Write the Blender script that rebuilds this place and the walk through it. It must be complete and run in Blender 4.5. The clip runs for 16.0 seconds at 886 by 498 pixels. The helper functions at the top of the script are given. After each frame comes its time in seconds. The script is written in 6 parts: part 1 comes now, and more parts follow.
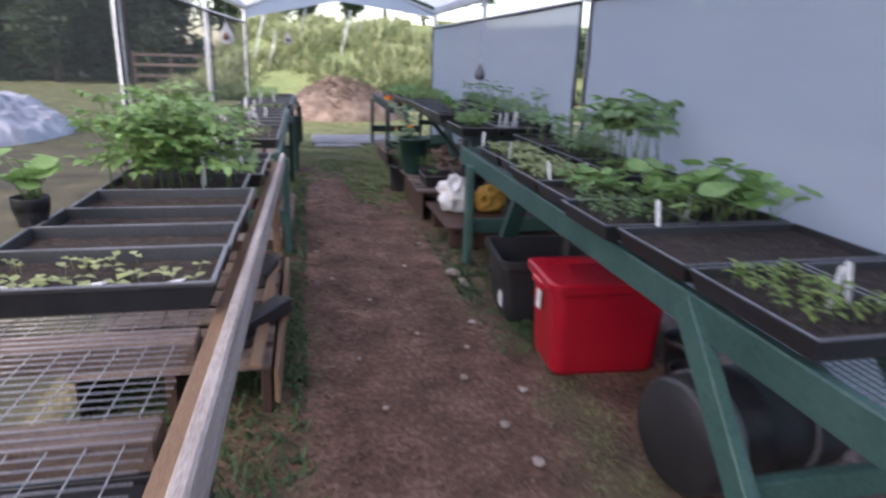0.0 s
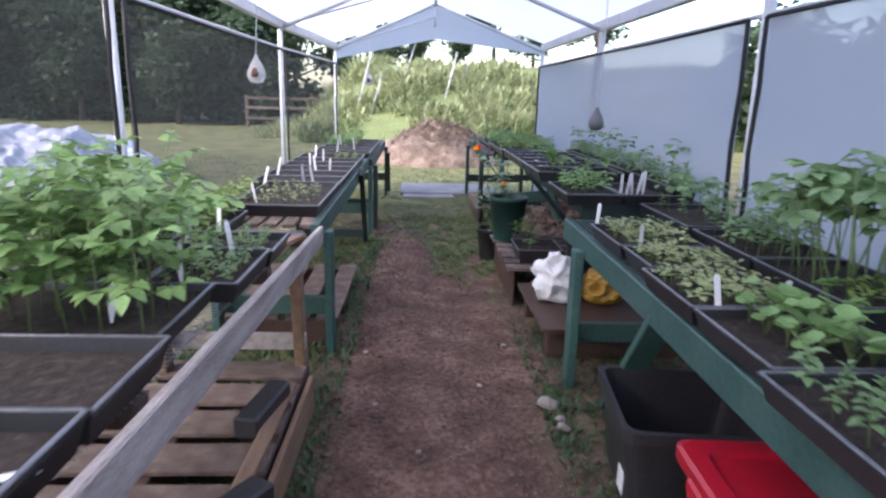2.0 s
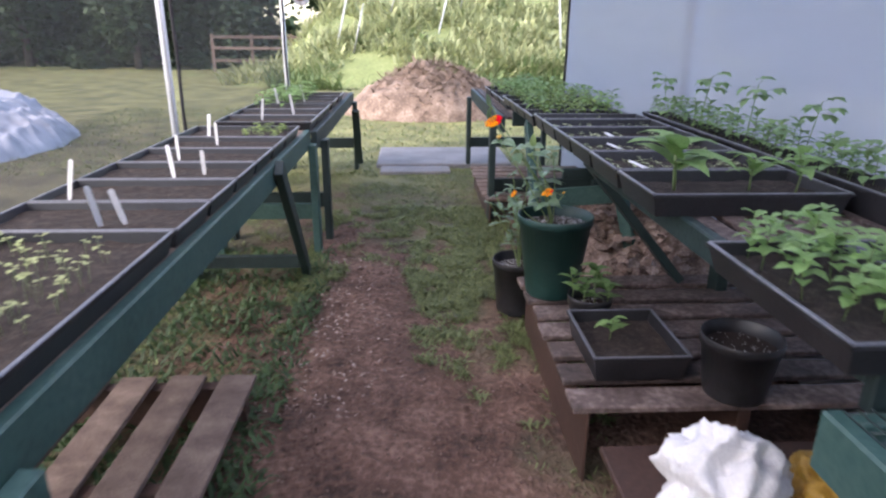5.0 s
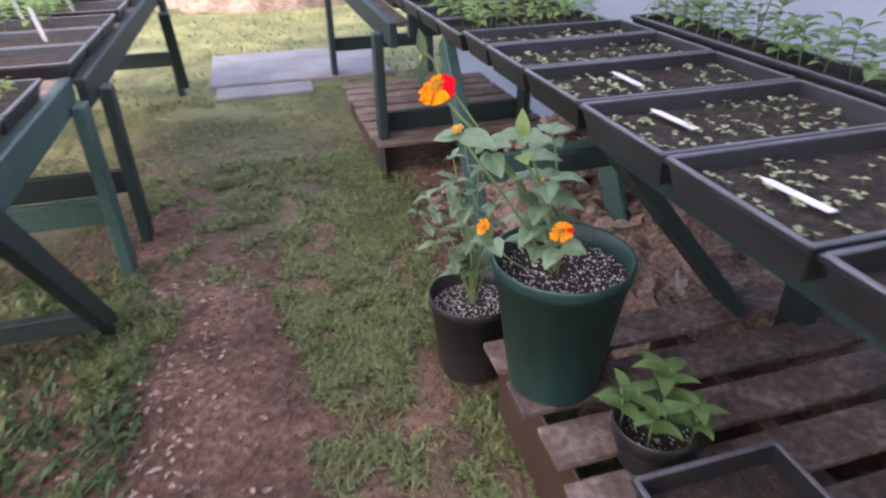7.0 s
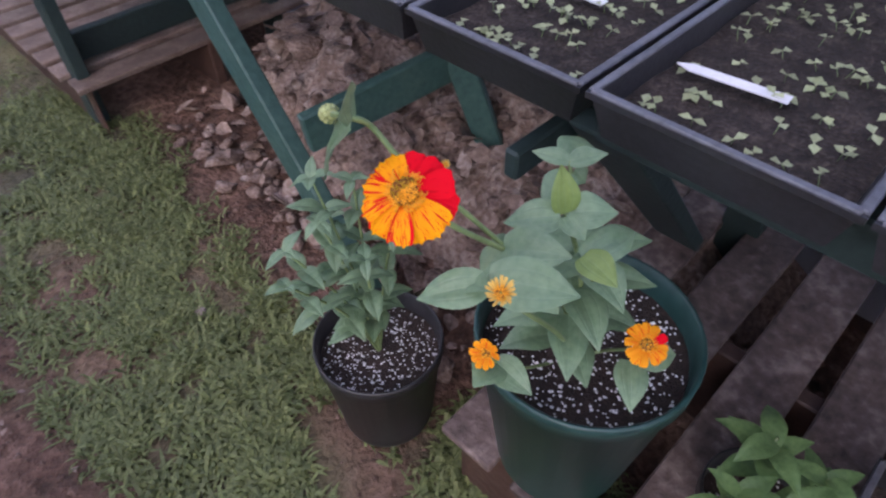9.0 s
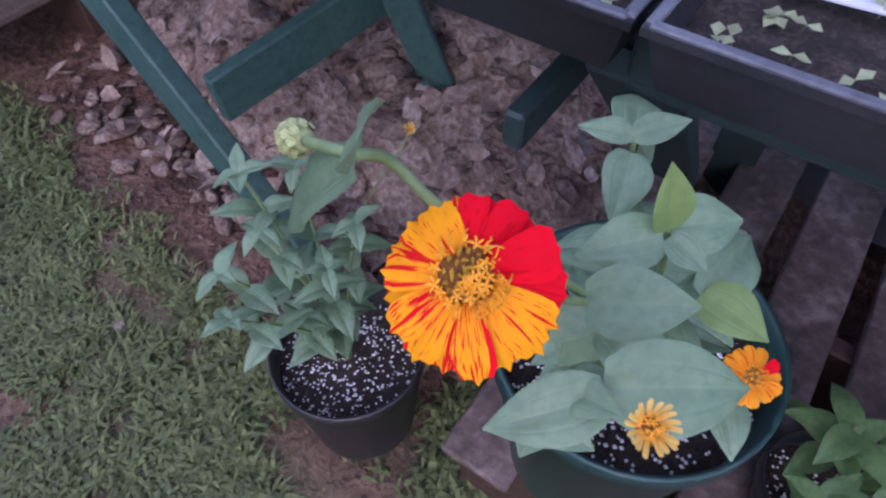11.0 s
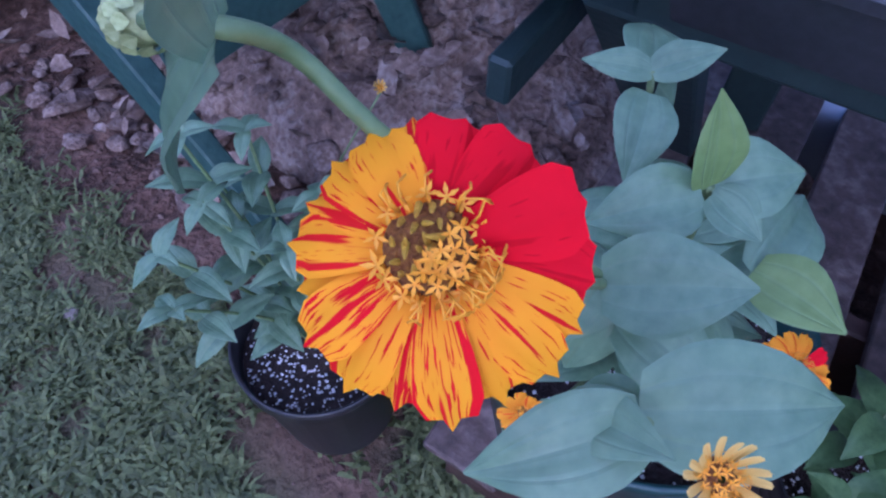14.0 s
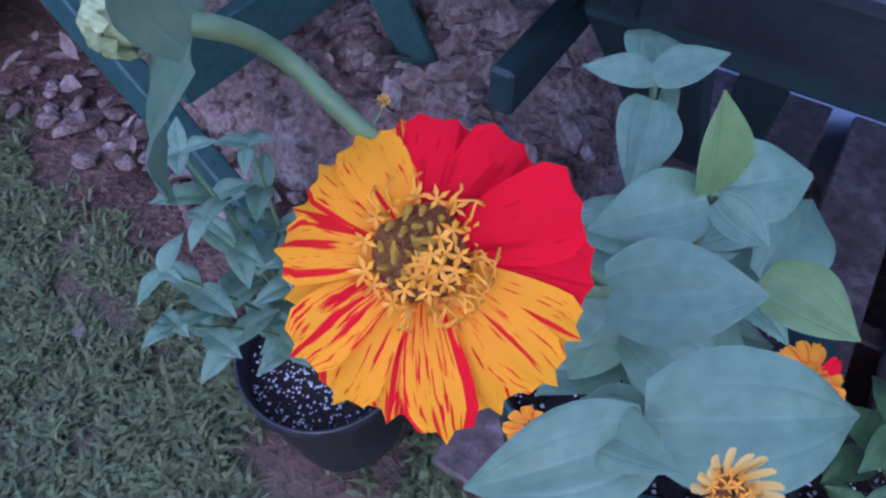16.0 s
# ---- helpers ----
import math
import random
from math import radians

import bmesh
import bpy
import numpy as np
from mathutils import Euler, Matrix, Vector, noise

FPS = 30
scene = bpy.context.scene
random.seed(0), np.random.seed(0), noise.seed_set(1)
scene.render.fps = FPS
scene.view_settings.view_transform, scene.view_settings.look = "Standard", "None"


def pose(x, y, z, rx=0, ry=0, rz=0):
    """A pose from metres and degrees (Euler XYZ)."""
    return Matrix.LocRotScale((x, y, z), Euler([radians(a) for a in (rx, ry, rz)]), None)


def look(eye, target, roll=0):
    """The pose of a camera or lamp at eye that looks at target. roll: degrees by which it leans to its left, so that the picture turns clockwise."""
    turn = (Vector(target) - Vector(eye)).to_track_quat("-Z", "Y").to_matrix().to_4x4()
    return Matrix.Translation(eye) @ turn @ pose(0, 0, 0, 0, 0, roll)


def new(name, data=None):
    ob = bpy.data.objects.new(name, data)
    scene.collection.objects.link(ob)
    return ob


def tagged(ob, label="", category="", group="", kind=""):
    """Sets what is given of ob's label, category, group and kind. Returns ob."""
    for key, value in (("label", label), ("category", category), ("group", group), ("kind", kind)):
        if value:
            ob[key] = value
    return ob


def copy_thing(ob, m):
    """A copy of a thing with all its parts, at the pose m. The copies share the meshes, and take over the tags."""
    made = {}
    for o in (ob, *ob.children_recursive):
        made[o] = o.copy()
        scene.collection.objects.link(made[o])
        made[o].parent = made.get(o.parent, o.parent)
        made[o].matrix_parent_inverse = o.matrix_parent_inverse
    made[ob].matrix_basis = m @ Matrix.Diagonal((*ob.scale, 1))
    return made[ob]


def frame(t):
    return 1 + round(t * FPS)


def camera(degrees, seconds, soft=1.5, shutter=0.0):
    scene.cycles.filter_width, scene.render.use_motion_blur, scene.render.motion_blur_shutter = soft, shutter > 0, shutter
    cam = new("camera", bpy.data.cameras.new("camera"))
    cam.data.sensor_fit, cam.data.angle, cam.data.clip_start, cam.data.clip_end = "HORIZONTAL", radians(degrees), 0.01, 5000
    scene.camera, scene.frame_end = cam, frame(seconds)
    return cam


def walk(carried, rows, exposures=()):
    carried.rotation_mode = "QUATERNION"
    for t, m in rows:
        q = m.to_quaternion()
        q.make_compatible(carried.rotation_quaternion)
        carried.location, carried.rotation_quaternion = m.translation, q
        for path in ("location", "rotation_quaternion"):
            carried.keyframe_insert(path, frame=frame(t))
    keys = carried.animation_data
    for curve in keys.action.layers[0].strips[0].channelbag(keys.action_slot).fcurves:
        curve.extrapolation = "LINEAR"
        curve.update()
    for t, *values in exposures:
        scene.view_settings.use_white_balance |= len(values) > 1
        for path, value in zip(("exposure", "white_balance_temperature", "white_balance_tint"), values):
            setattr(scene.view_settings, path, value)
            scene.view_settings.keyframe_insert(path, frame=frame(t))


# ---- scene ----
cam = camera(70.1, 16.0, 2.3, 0.5)
PATH = [
    (0, (-0.334, 0.617, 1.388), (0.078, 2.484, 0.803), 1.8),
    (0.5, (-0.247, 0.895, 1.388), (-0.077, 2.816, 0.858), 2.2),
    (1, (-0.172, 1.190, 1.389), (-0.040, 3.121, 0.883), 1.9),
    (1.5, (-0.128, 1.511, 1.409), (0.024, 3.441, 0.911), 1.6),
    (2, (-0.031, 1.845, 1.381), (0.059, 3.786, 0.908), 1.5),
    (2.5, (0.028, 2.205, 1.386), (0.050, 4.134, 0.861), 1.2),
    (3, (0.031, 2.636, 1.375), (0.040, 4.564, 0.844), 1.3),
    (3.5, (0.089, 3.058, 1.343), (0.057, 4.974, 0.77), 0.8),
    (4, (0.114, 3.460, 1.348), (0.091, 5.358, 0.721), 0.4),
    (4.2, (0.099, 3.674, 1.326), (0.103, 5.572, 0.697), 0.4),
    (6.3, (0.179, 5.168, 1.326), (0.450, 6.966, 0.494), -0.4),
    (6.5, (0.184, 5.357, 1.336), (0.507, 7.123, 0.456), -0.4),
    (7, (0.137, 5.747, 1.316), (0.606, 7.414, 0.315), -1.0),
    (7.5, (0.126, 6.066, 1.329), (0.740, 7.603, 0.207), -1.9),
    (8, (0.192, 6.329, 1.319), (0.981, 7.650, 0.041), -1.6),
    (8.5, (0.222, 6.473, 1.312), (1.139, 7.608, -0.056), -1.0),
    (9, (0.209, 6.590, 1.309), (1.180, 7.577, -0.134), -1.2),
    (9.2, (0.213, 6.617, 1.301), (1.195, 7.555, -0.167), -0.9),
    (11.5, (0.3443, 6.8088, 1.1693), (1.316, 7.476, -0.446), -0.1),
    (12, (0.3536, 6.8097, 1.1429), (1.314, 7.449, -0.491), 0.7),
    (12.5, (0.3655, 6.8107, 1.1361), (1.328, 7.444, -0.498), 0.7),
    (13, (0.3711, 6.8168, 1.1215), (1.335, 7.435, -0.518), 0.9),
    (13.5, (0.3727, 6.8202, 1.1175), (1.337, 7.445, -0.519), 0.6),
    (14, (0.3740, 6.8200, 1.1166), (1.338, 7.454, -0.517), 0.3),
    (14.5, (0.3734, 6.8153, 1.1195), (1.337, 7.469, -0.506), -0.4),
    (15, (0.3729, 6.8153, 1.1241), (1.335, 7.484, -0.496), -1.1),
    (15.5, (0.3742, 6.8135, 1.1205), (1.349, 7.500, -0.485), -1.9),
    (16, (0.3773, 6.8172, 1.1106), (1.358, 7.496, -0.495), -1.5),
]
EXPOSURES = [(0.0, 1.9, 6850, 18), (2.0, 2.12, 6600, 17), (4.2, 2.15, 6750, 17), (6.5, 2.62, 7450, 22), (7.5, 2.58, 7150, 23), (9.2, 2.22, 6700, 25), (11.5, 2.25, 5700, 33), (12.5, 2.15, 5350, 33), (13.5, 2.1, 4850, 34), (16.0, 2.05, 4700, 34)]
walk(cam, [(t, look(eye, target, roll)) for t, eye, target, roll in PATH], EXPOSURES)


# ---- sky and sun: an overcast evening ----
world = bpy.data.worlds.new("overcast_evening")
scene.world = world
world.use_nodes = True
wn = world.node_tree
sky = wn.nodes.new("ShaderNodeTexSky")
sky.sky_type, sky.sun_disc = "NISHITA", False
sky.sun_elevation, sky.sun_rotation = radians(42), radians(-119)
sky.air_density, sky.dust_density, sky.ozone_density = 1.0, 1.5, 1.0
wn.links.new(sky.outputs["Color"], wn.nodes["Background"].inputs["Color"])
wn.nodes["Background"].inputs["Strength"].default_value = 0.15
sun = new("sun", bpy.data.lights.new("sun", "SUN"))
sun.data.energy, sun.data.angle, sun.data.color = 1.3, radians(40), (1.0, 0.97, 0.93)
sun.matrix_world = look((-9, -1, 9.3), (0, 4, 0))


# ---- materials ----
def mat(name, colours, scale=8.0, fine=60.0, rough=0.8, bump=0.3, metal=0.0, stretch=(1, 1, 1), coords="Object", spread=(0.3, 0.7), per_object=0.0, spec=0.5):
    """Two colours or three, mixed by a coarse and a fine noise; the fine one also gives relief."""
    m = bpy.data.materials.new(name)
    m.use_nodes = True
    nt = m.node_tree
    b = nt.nodes["Principled BSDF"]
    tc = nt.nodes.new("ShaderNodeTexCoord")
    mp = nt.nodes.new("ShaderNodeMapping")
    mp.inputs["Scale"].default_value = stretch
    nt.links.new(tc.outputs[coords], mp.inputs["Vector"])
    n1, n2 = nt.nodes.new("ShaderNodeTexNoise"), nt.nodes.new("ShaderNodeTexNoise")
    n1.inputs["Scale"].default_value, n1.inputs["Detail"].default_value = scale, 4
    n2.inputs["Scale"].default_value, n2.inputs["Detail"].default_value = fine, 6
    for n in (n1, n2):
        nt.links.new(mp.outputs["Vector"], n.inputs["Vector"])
    mix = nt.nodes.new("ShaderNodeMath")
    mix.operation = "MULTIPLY_ADD"
    mix.inputs[1].default_value = 0.5
    half = nt.nodes.new("ShaderNodeMath")
    half.operation = "MULTIPLY"
    half.inputs[1].default_value = 0.5
    nt.links.new(n2.outputs["Fac"], half.inputs[0])
    nt.links.new(n1.outputs["Fac"], mix.inputs[0])
    nt.links.new(half.outputs[0], mix.inputs[2])
    ramp = nt.nodes.new("ShaderNodeValToRGB")
    el = ramp.color_ramp.elements
    el[0].position, el[1].position = spread
    el[0].color, el[1].color = (*colours[0], 1), (*colours[-1], 1)
    if len(colours) == 3:
        el.new((spread[0] + spread[1]) / 2).color = (*colours[1], 1)
    nt.links.new(mix.outputs[0], ramp.inputs["Fac"])
    out = ramp.outputs["Color"]
    if per_object:
        info = nt.nodes.new("ShaderNodeObjectInfo")
        hsv = nt.nodes.new("ShaderNodeHueSaturation")
        rng = nt.nodes.new("ShaderNodeMapRange")
        rng.inputs["To Min"].default_value, rng.inputs["To Max"].default_value = 1 - per_object, 1 + per_object
        nt.links.new(info.outputs["Random"], rng.inputs["Value"])
        nt.links.new(rng.outputs["Result"], hsv.inputs["Value"])
        nt.links.new(out, hsv.inputs["Color"])
        out = hsv.outputs["Color"]
    nt.links.new(out, b.inputs["Base Color"])
    b.inputs["Roughness"].default_value, b.inputs["Metallic"].default_value = rough, metal
    b.inputs["Specular IOR Level"].default_value = spec
    if bump:
        bp = nt.nodes.new("ShaderNodeBump")
        bp.inputs["Strength"].default_value, bp.inputs["Distance"].default_value = bump, 0.01
        nt.links.new(n2.outputs["Fac"], bp.inputs["Height"])
        nt.links.new(bp.outputs["Normal"], b.inputs["Normal"])
    return m


def leaf_mat(name, dark, light, rough=0.5, through_light=0.35, island=True):
    """A leaf: glossy skin, light passing through, a tone of its own for each leaf."""
    m = mat(name, (dark, light), 25, 140, rough, 0.15)
    nt = m.node_tree
    b, outn = nt.nodes["Principled BSDF"], nt.nodes["Material Output"]
    geo = nt.nodes.new("ShaderNodeNewGeometry")
    hsv = nt.nodes.new("ShaderNodeHueSaturation")
    rng = nt.nodes.new("ShaderNodeMapRange")
    rng.inputs["To Min"].default_value, rng.inputs["To Max"].default_value = 0.7, 1.35
    nt.links.new(geo.outputs["Random Per Island"], rng.inputs["Value"])
    nt.links.new(rng.outputs["Result"], hsv.inputs["Value"])
    src = b.inputs["Base Color"].links[0].from_socket
    nt.links.new(src, hsv.inputs["Color"])
    nt.links.new(hsv.outputs["Color"], b.inputs["Base Color"])
    tr = nt.nodes.new("ShaderNodeBsdfTranslucent")
    nt.links.new(hsv.outputs["Color"], tr.inputs["Color"])
    ms = nt.nodes.new("ShaderNodeMixShader")
    ms.inputs[0].default_value = through_light
    nt.links.new(b.outputs[0], ms.inputs[1])
    nt.links.new(tr.outputs[0], ms.inputs[2])
    nt.links.new(ms.outputs[0], outn.inputs["Surface"])
    return m


def mesh_cloth(name, colour, cover, glow):
    """Shade cloth: threads that scatter light, and holes that let it straight through."""
    m = mat(name, (tuple(c * 0.92 for c in colour), colour), 1.2, 300, 0.9, 0.0, stretch=(1, 1, 6))
    nt = m.node_tree
    b, outn = nt.nodes["Principled BSDF"], nt.nodes["Material Output"]
    tl, tp = nt.nodes.new("ShaderNodeBsdfTranslucent"), nt.nodes.new("ShaderNodeBsdfTransparent")
    nt.links.new(b.inputs["Base Color"].links[0].from_socket, tl.inputs["Color"])
    a, c = nt.nodes.new("ShaderNodeMixShader"), nt.nodes.new("ShaderNodeMixShader")
    a.inputs[0].default_value, c.inputs[0].default_value = glow, 1 - cover
    nt.links.new(b.outputs[0], a.inputs[1])
    nt.links.new(tl.outputs[0], a.inputs[2])
    nt.links.new(a.outputs[0], c.inputs[1])
    nt.links.new(tp.outputs[0], c.inputs[2])
    nt.links.new(c.outputs[0], outn.inputs["Surface"])
    return m


GREEN_PAINT = mat("green_paint", ((0.018, 0.055, 0.05), (0.035, 0.09, 0.08), (0.06, 0.12, 0.105)), 4, 60, 0.55, 0.2, per_object=0.12)
# Dark green paint, deepened so its colour also carries the shade under the trays.
SHADED_DARK_PAINT = mat("dark_green_paint_shaded", ((0.006, 0.017, 0.017), (0.017, 0.036, 0.035)), 4, 60, 0.6, 0.2, per_object=0.12)
GREY_WOOD = mat("weathered_grey_timber", ((0.19, 0.155, 0.14), (0.37, 0.325, 0.305), (0.56, 0.51, 0.49)), 5, 70, 0.85, 0.5, stretch=(6, 0.6, 6), per_object=0.12)
BROWN_WOOD = mat("bare_brown_timber", ((0.13, 0.075, 0.045), (0.3, 0.19, 0.12)), 5, 80, 0.8, 0.4, stretch=(6, 0.6, 6), per_object=0.15)
PALLET_WOOD = mat("pallet_timber", ((0.06, 0.04, 0.033), (0.15, 0.105, 0.087), (0.29, 0.225, 0.19)), 4, 70, 0.85, 0.5, stretch=(3, 3, 6), per_object=0.25)
# Blotchy pallet timber with the shade below the benches put into its colour.
SHADED_PALLET = mat("dark_pallet_with_shade", ((0.028, 0.019, 0.017), (0.095, 0.068, 0.061), (0.24, 0.19, 0.175)), 7, 45, 0.8, 0.7, per_object=0.3)
# The low board's own dark brown; on pallet stringers it stands for shade.
DARK_WOOD = mat("dark_board_and_pallet_shade", ((0.035, 0.018, 0.014), (0.08, 0.042, 0.032)), 3, 50, 0.6, 0.3)
TRAY = mat("black_tray_plastic", ((0.012, 0.012, 0.014), (0.03, 0.03, 0.035)), 10, 120, 0.38, 0.08, per_object=0.2)
# Paler, bluer than the tray body: the rim's highlight is put into its colour.
TRAY_EDGE = mat("tray_rim_with_sheen", ((0.05, 0.052, 0.062), (0.155, 0.16, 0.185)), 12, 90, 0.35, 0.1)
COMPOST = mat("seed_compost", ((0.006, 0.004, 0.003), (0.027, 0.018, 0.014), (0.09, 0.065, 0.053)), 38, 170, 0.95, 1.0)
POTTING = mat("potting_mix", ((0.01, 0.007, 0.006), (0.05, 0.03, 0.026)), 60, 260, 0.95, 1.0)
PERLITE = mat("perlite", ((0.55, 0.55, 0.58), (0.8, 0.8, 0.82)), 60, 200, 0.8, 0.2)
TAG = mat("white_plastic_tag", ((0.62, 0.62, 0.64), (0.78, 0.78, 0.8)), 30, 200, 0.45, 0.05)
STEM = mat("pale_green_stem", ((0.1, 0.16, 0.06), (0.2, 0.27, 0.11)), 20, 150, 0.5, 0.1)
LEAF_LIGHT = leaf_mat("fresh_green_leaf", (0.13, 0.25, 0.07), (0.27, 0.42, 0.16))
LEAF_YELLOW = leaf_mat("yellow_green_leaf", (0.14, 0.22, 0.05), (0.25, 0.34, 0.1))
LEAF_MID = leaf_mat("mid_green_leaf", (0.12, 0.22, 0.09), (0.26, 0.39, 0.18))
LEAF_SPROUT = leaf_mat("tiny_sprout_leaf", (0.28, 0.33, 0.16), (0.5, 0.54, 0.32))
LEAF_POT = leaf_mat("potted_green_leaf", (0.07, 0.14, 0.05), (0.16, 0.27, 0.1))
LEAF_PALE = leaf_mat("pale_seedling_leaf", (0.25, 0.31, 0.12), (0.48, 0.52, 0.26))
LEAF_ZINNIA = leaf_mat("zinnia_leaf", (0.085, 0.155, 0.085), (0.175, 0.265, 0.15), 0.36, 0.2)
def add_veins(m):
    """A pale midrib and four fainter veins running along the leaf, from its own UV."""
    nt = m.node_tree
    b = nt.nodes["Principled BSDF"]
    uv, sep = nt.nodes.new("ShaderNodeUVMap"), nt.nodes.new("ShaderNodeSeparateXYZ")
    nt.links.new(uv.outputs[0], sep.inputs[0])
    wave = nt.nodes.new("ShaderNodeMath")
    wave.operation = "PINGPONG"
    wave.inputs[1].default_value = 0.125
    nt.links.new(sep.outputs["X"], wave.inputs[0])
    ramp = nt.nodes.new("ShaderNodeValToRGB")
    ramp.color_ramp.elements[0].position, ramp.color_ramp.elements[1].position = 0.0, 0.045
    ramp.color_ramp.elements[0].color, ramp.color_ramp.elements[1].color = (1, 1, 1, 1), (0, 0, 0, 1)
    nt.links.new(wave.outputs[0], ramp.inputs["Fac"])
    half = nt.nodes.new("ShaderNodeMath")
    half.operation = "MULTIPLY"
    half.inputs[1].default_value = 0.15
    nt.links.new(ramp.outputs["Color"], half.inputs[0])
    mx = nt.nodes.new("ShaderNodeMix")
    mx.data_type = "RGBA"
    nt.links.new(half.outputs[0], mx.inputs["Factor"])
    nt.links.new(b.inputs["Base Color"].links[0].from_socket, mx.inputs[6])
    mx.inputs[7].default_value = (0.2, 0.3, 0.2, 1)
    nt.links.new(mx.outputs[2], b.inputs["Base Color"])
    bp = nt.nodes.new("ShaderNodeBump")
    bp.inputs["Strength"].default_value, bp.inputs["Distance"].default_value = 0.35, 0.001
    bp.invert = True
    nt.links.new(ramp.outputs["Color"], bp.inputs["Height"])
    nt.links.new(bp.outputs["Normal"], b.inputs["Normal"])


add_veins(LEAF_ZINNIA)
LEAF_YOUNG = leaf_mat("young_zinnia_leaf", (0.13, 0.2, 0.05), (0.2, 0.29, 0.09), 0.5, 0.3)
add_veins(LEAF_YOUNG)
LEAF_FAR = leaf_mat("far_tree_leaf", (0.035, 0.065, 0.035), (0.09, 0.135, 0.07), 0.7)
LEAF_BANK = leaf_mat("bank_grass_leaf", (0.22, 0.25, 0.11), (0.4, 0.42, 0.23), 0.7)
LEAF_BANK_DARK = leaf_mat("bank_reed_leaf", (0.09, 0.13, 0.045), (0.19, 0.25, 0.1), 0.7)
BARK = mat("grey_bark", ((0.05, 0.04, 0.035), (0.14, 0.12, 0.1)), 6, 60, 0.9, 0.8)
WHITE_STEEL = mat("white_painted_steel", ((0.5, 0.52, 0.55), (0.68, 0.7, 0.73)), 6, 60, 0.45, 0.05)
GALV = mat("galvanised_wire", ((0.28, 0.28, 0.3), (0.5, 0.5, 0.52)), 30, 200, 0.4, 0.1, metal=0.7)
DARK_MESH = mat("coated_mesh_wire", ((0.03, 0.055, 0.052), (0.075, 0.11, 0.105)), 20, 150, 0.5, 0.1)
BLACK_TRIM = mat("black_webbing", ((0.008, 0.008, 0.01), (0.025, 0.025, 0.03)), 20, 150, 0.8, 0.2)
RED_PLASTIC = mat("red_plastic", ((0.3, 0.005, 0.016), (0.4, 0.01, 0.025)), 3, 40, 0.32, 0.03)
BIN_PLASTIC = mat("black_bin_plastic", ((0.012, 0.012, 0.014), (0.035, 0.035, 0.04)), 5, 60, 0.4, 0.06)
POT_GREEN = mat("dark_green_pot_plastic", ((0.008, 0.035, 0.032), (0.02, 0.06, 0.055)), 6, 70, 0.35, 0.05)
WHITE_BAG = mat("white_woven_bag", ((0.6, 0.6, 0.62), (0.78, 0.78, 0.8)), 10, 120, 0.6, 0.3)
YELLOW_BAG = mat("yellow_brown_sack", ((0.2, 0.1, 0.012), (0.5, 0.3, 0.05)), 14, 120, 0.5, 0.3)
TARP = mat("silver_grey_tarp", ((0.2, 0.205, 0.25), (0.45, 0.46, 0.53), (0.58, 0.59, 0.67)), 1.3, 6, 0.45, 0.9)
TARP.node_tree.nodes["Bump"].inputs["Distance"].default_value = 0.03
CONCRETE = mat("damp_concrete", ((0.12, 0.115, 0.12), (0.27, 0.26, 0.265)), 3, 60, 0.85, 0.5)
STRAW = mat("rotting_straw", ((0.06, 0.04, 0.03), (0.17, 0.118, 0.09), (0.36, 0.275, 0.225)), 5, 40, 0.95, 1.0)
STONE = mat("pale_stone", ((0.2, 0.16, 0.14), (0.42, 0.36, 0.33)), 20, 120, 0.85, 0.5, per_object=0.3)
LITTER = mat("dead_leaf_litter", ((0.09, 0.06, 0.048), (0.26, 0.185, 0.155), (0.56, 0.47, 0.43)), 8, 60, 0.9, 0.6)
LEFT_CLOTH = mesh_cloth("dark_shade_cloth", (0.05, 0.053, 0.056), 0.5, 0.25)
RIGHT_CLOTH = mesh_cloth("grey_shade_cloth", (0.46, 0.48, 0.545), 0.92, 0.55)
ROOF_FILM = mesh_cloth("white_roof_film", (0.6, 0.61, 0.68), 1.0, 0.75)
GRASS = leaf_mat("lawn_grass", (0.08, 0.108, 0.04), (0.215, 0.25, 0.1), 0.6, 0.3)
WEED = leaf_mat("weed_leaf", (0.03, 0.065, 0.025), (0.075, 0.13, 0.05), 0.6, 0.3)


# ---- building helpers ----
def thing(name, label, category, group="", at=(0, 0, 0), rz=0, kind=""):
    ob = new(name)
    ob.empty_display_size = 0.05
    ob.matrix_world = pose(*at, 0, 0, rz)
    return tagged(ob, label, category, group, kind)


def part(name, bm, material, parent, label="", smooth=False):
    """Links a bmesh as one mesh object under a thing or a part."""
    me = bpy.data.meshes.new(name)
    bm.to_mesh(me)
    bm.free()
    me.materials.append(material)
    if smooth:
        me.polygons.foreach_set("use_smooth", [True] * len(me.polygons))
    ob = new(name, me)
    ob.parent = parent
    if label:
        ob["label"] = label
    return ob


def raw(name, verts, faces, material, parent=None, smooth=False):
    me = bpy.data.meshes.new(name)
    me.from_pydata([tuple(v) for v in verts], [], faces)
    me.materials.append(material)
    if smooth:
        me.polygons.foreach_set("use_smooth", [True] * len(me.polygons))
    ob = new(name, me)
    ob.parent = parent
    return ob


def box(x0, x1, y0, y1, z0, z1, bevel=0.004, bm=None):
    bm = bm or bmesh.new()
    m = Matrix.Translation(((x0 + x1) / 2, (y0 + y1) / 2, (z0 + z1) / 2)) @ Matrix.Diagonal((x1 - x0, y1 - y0, z1 - z0, 1))
    made = bmesh.ops.create_cube(bm, size=1, matrix=m)
    if bevel:
        edges = list({e for v in made["verts"] for e in v.link_edges})
        bmesh.ops.bevel(bm, geom=edges, offset=bevel, segments=1, affect="EDGES")
    return bm


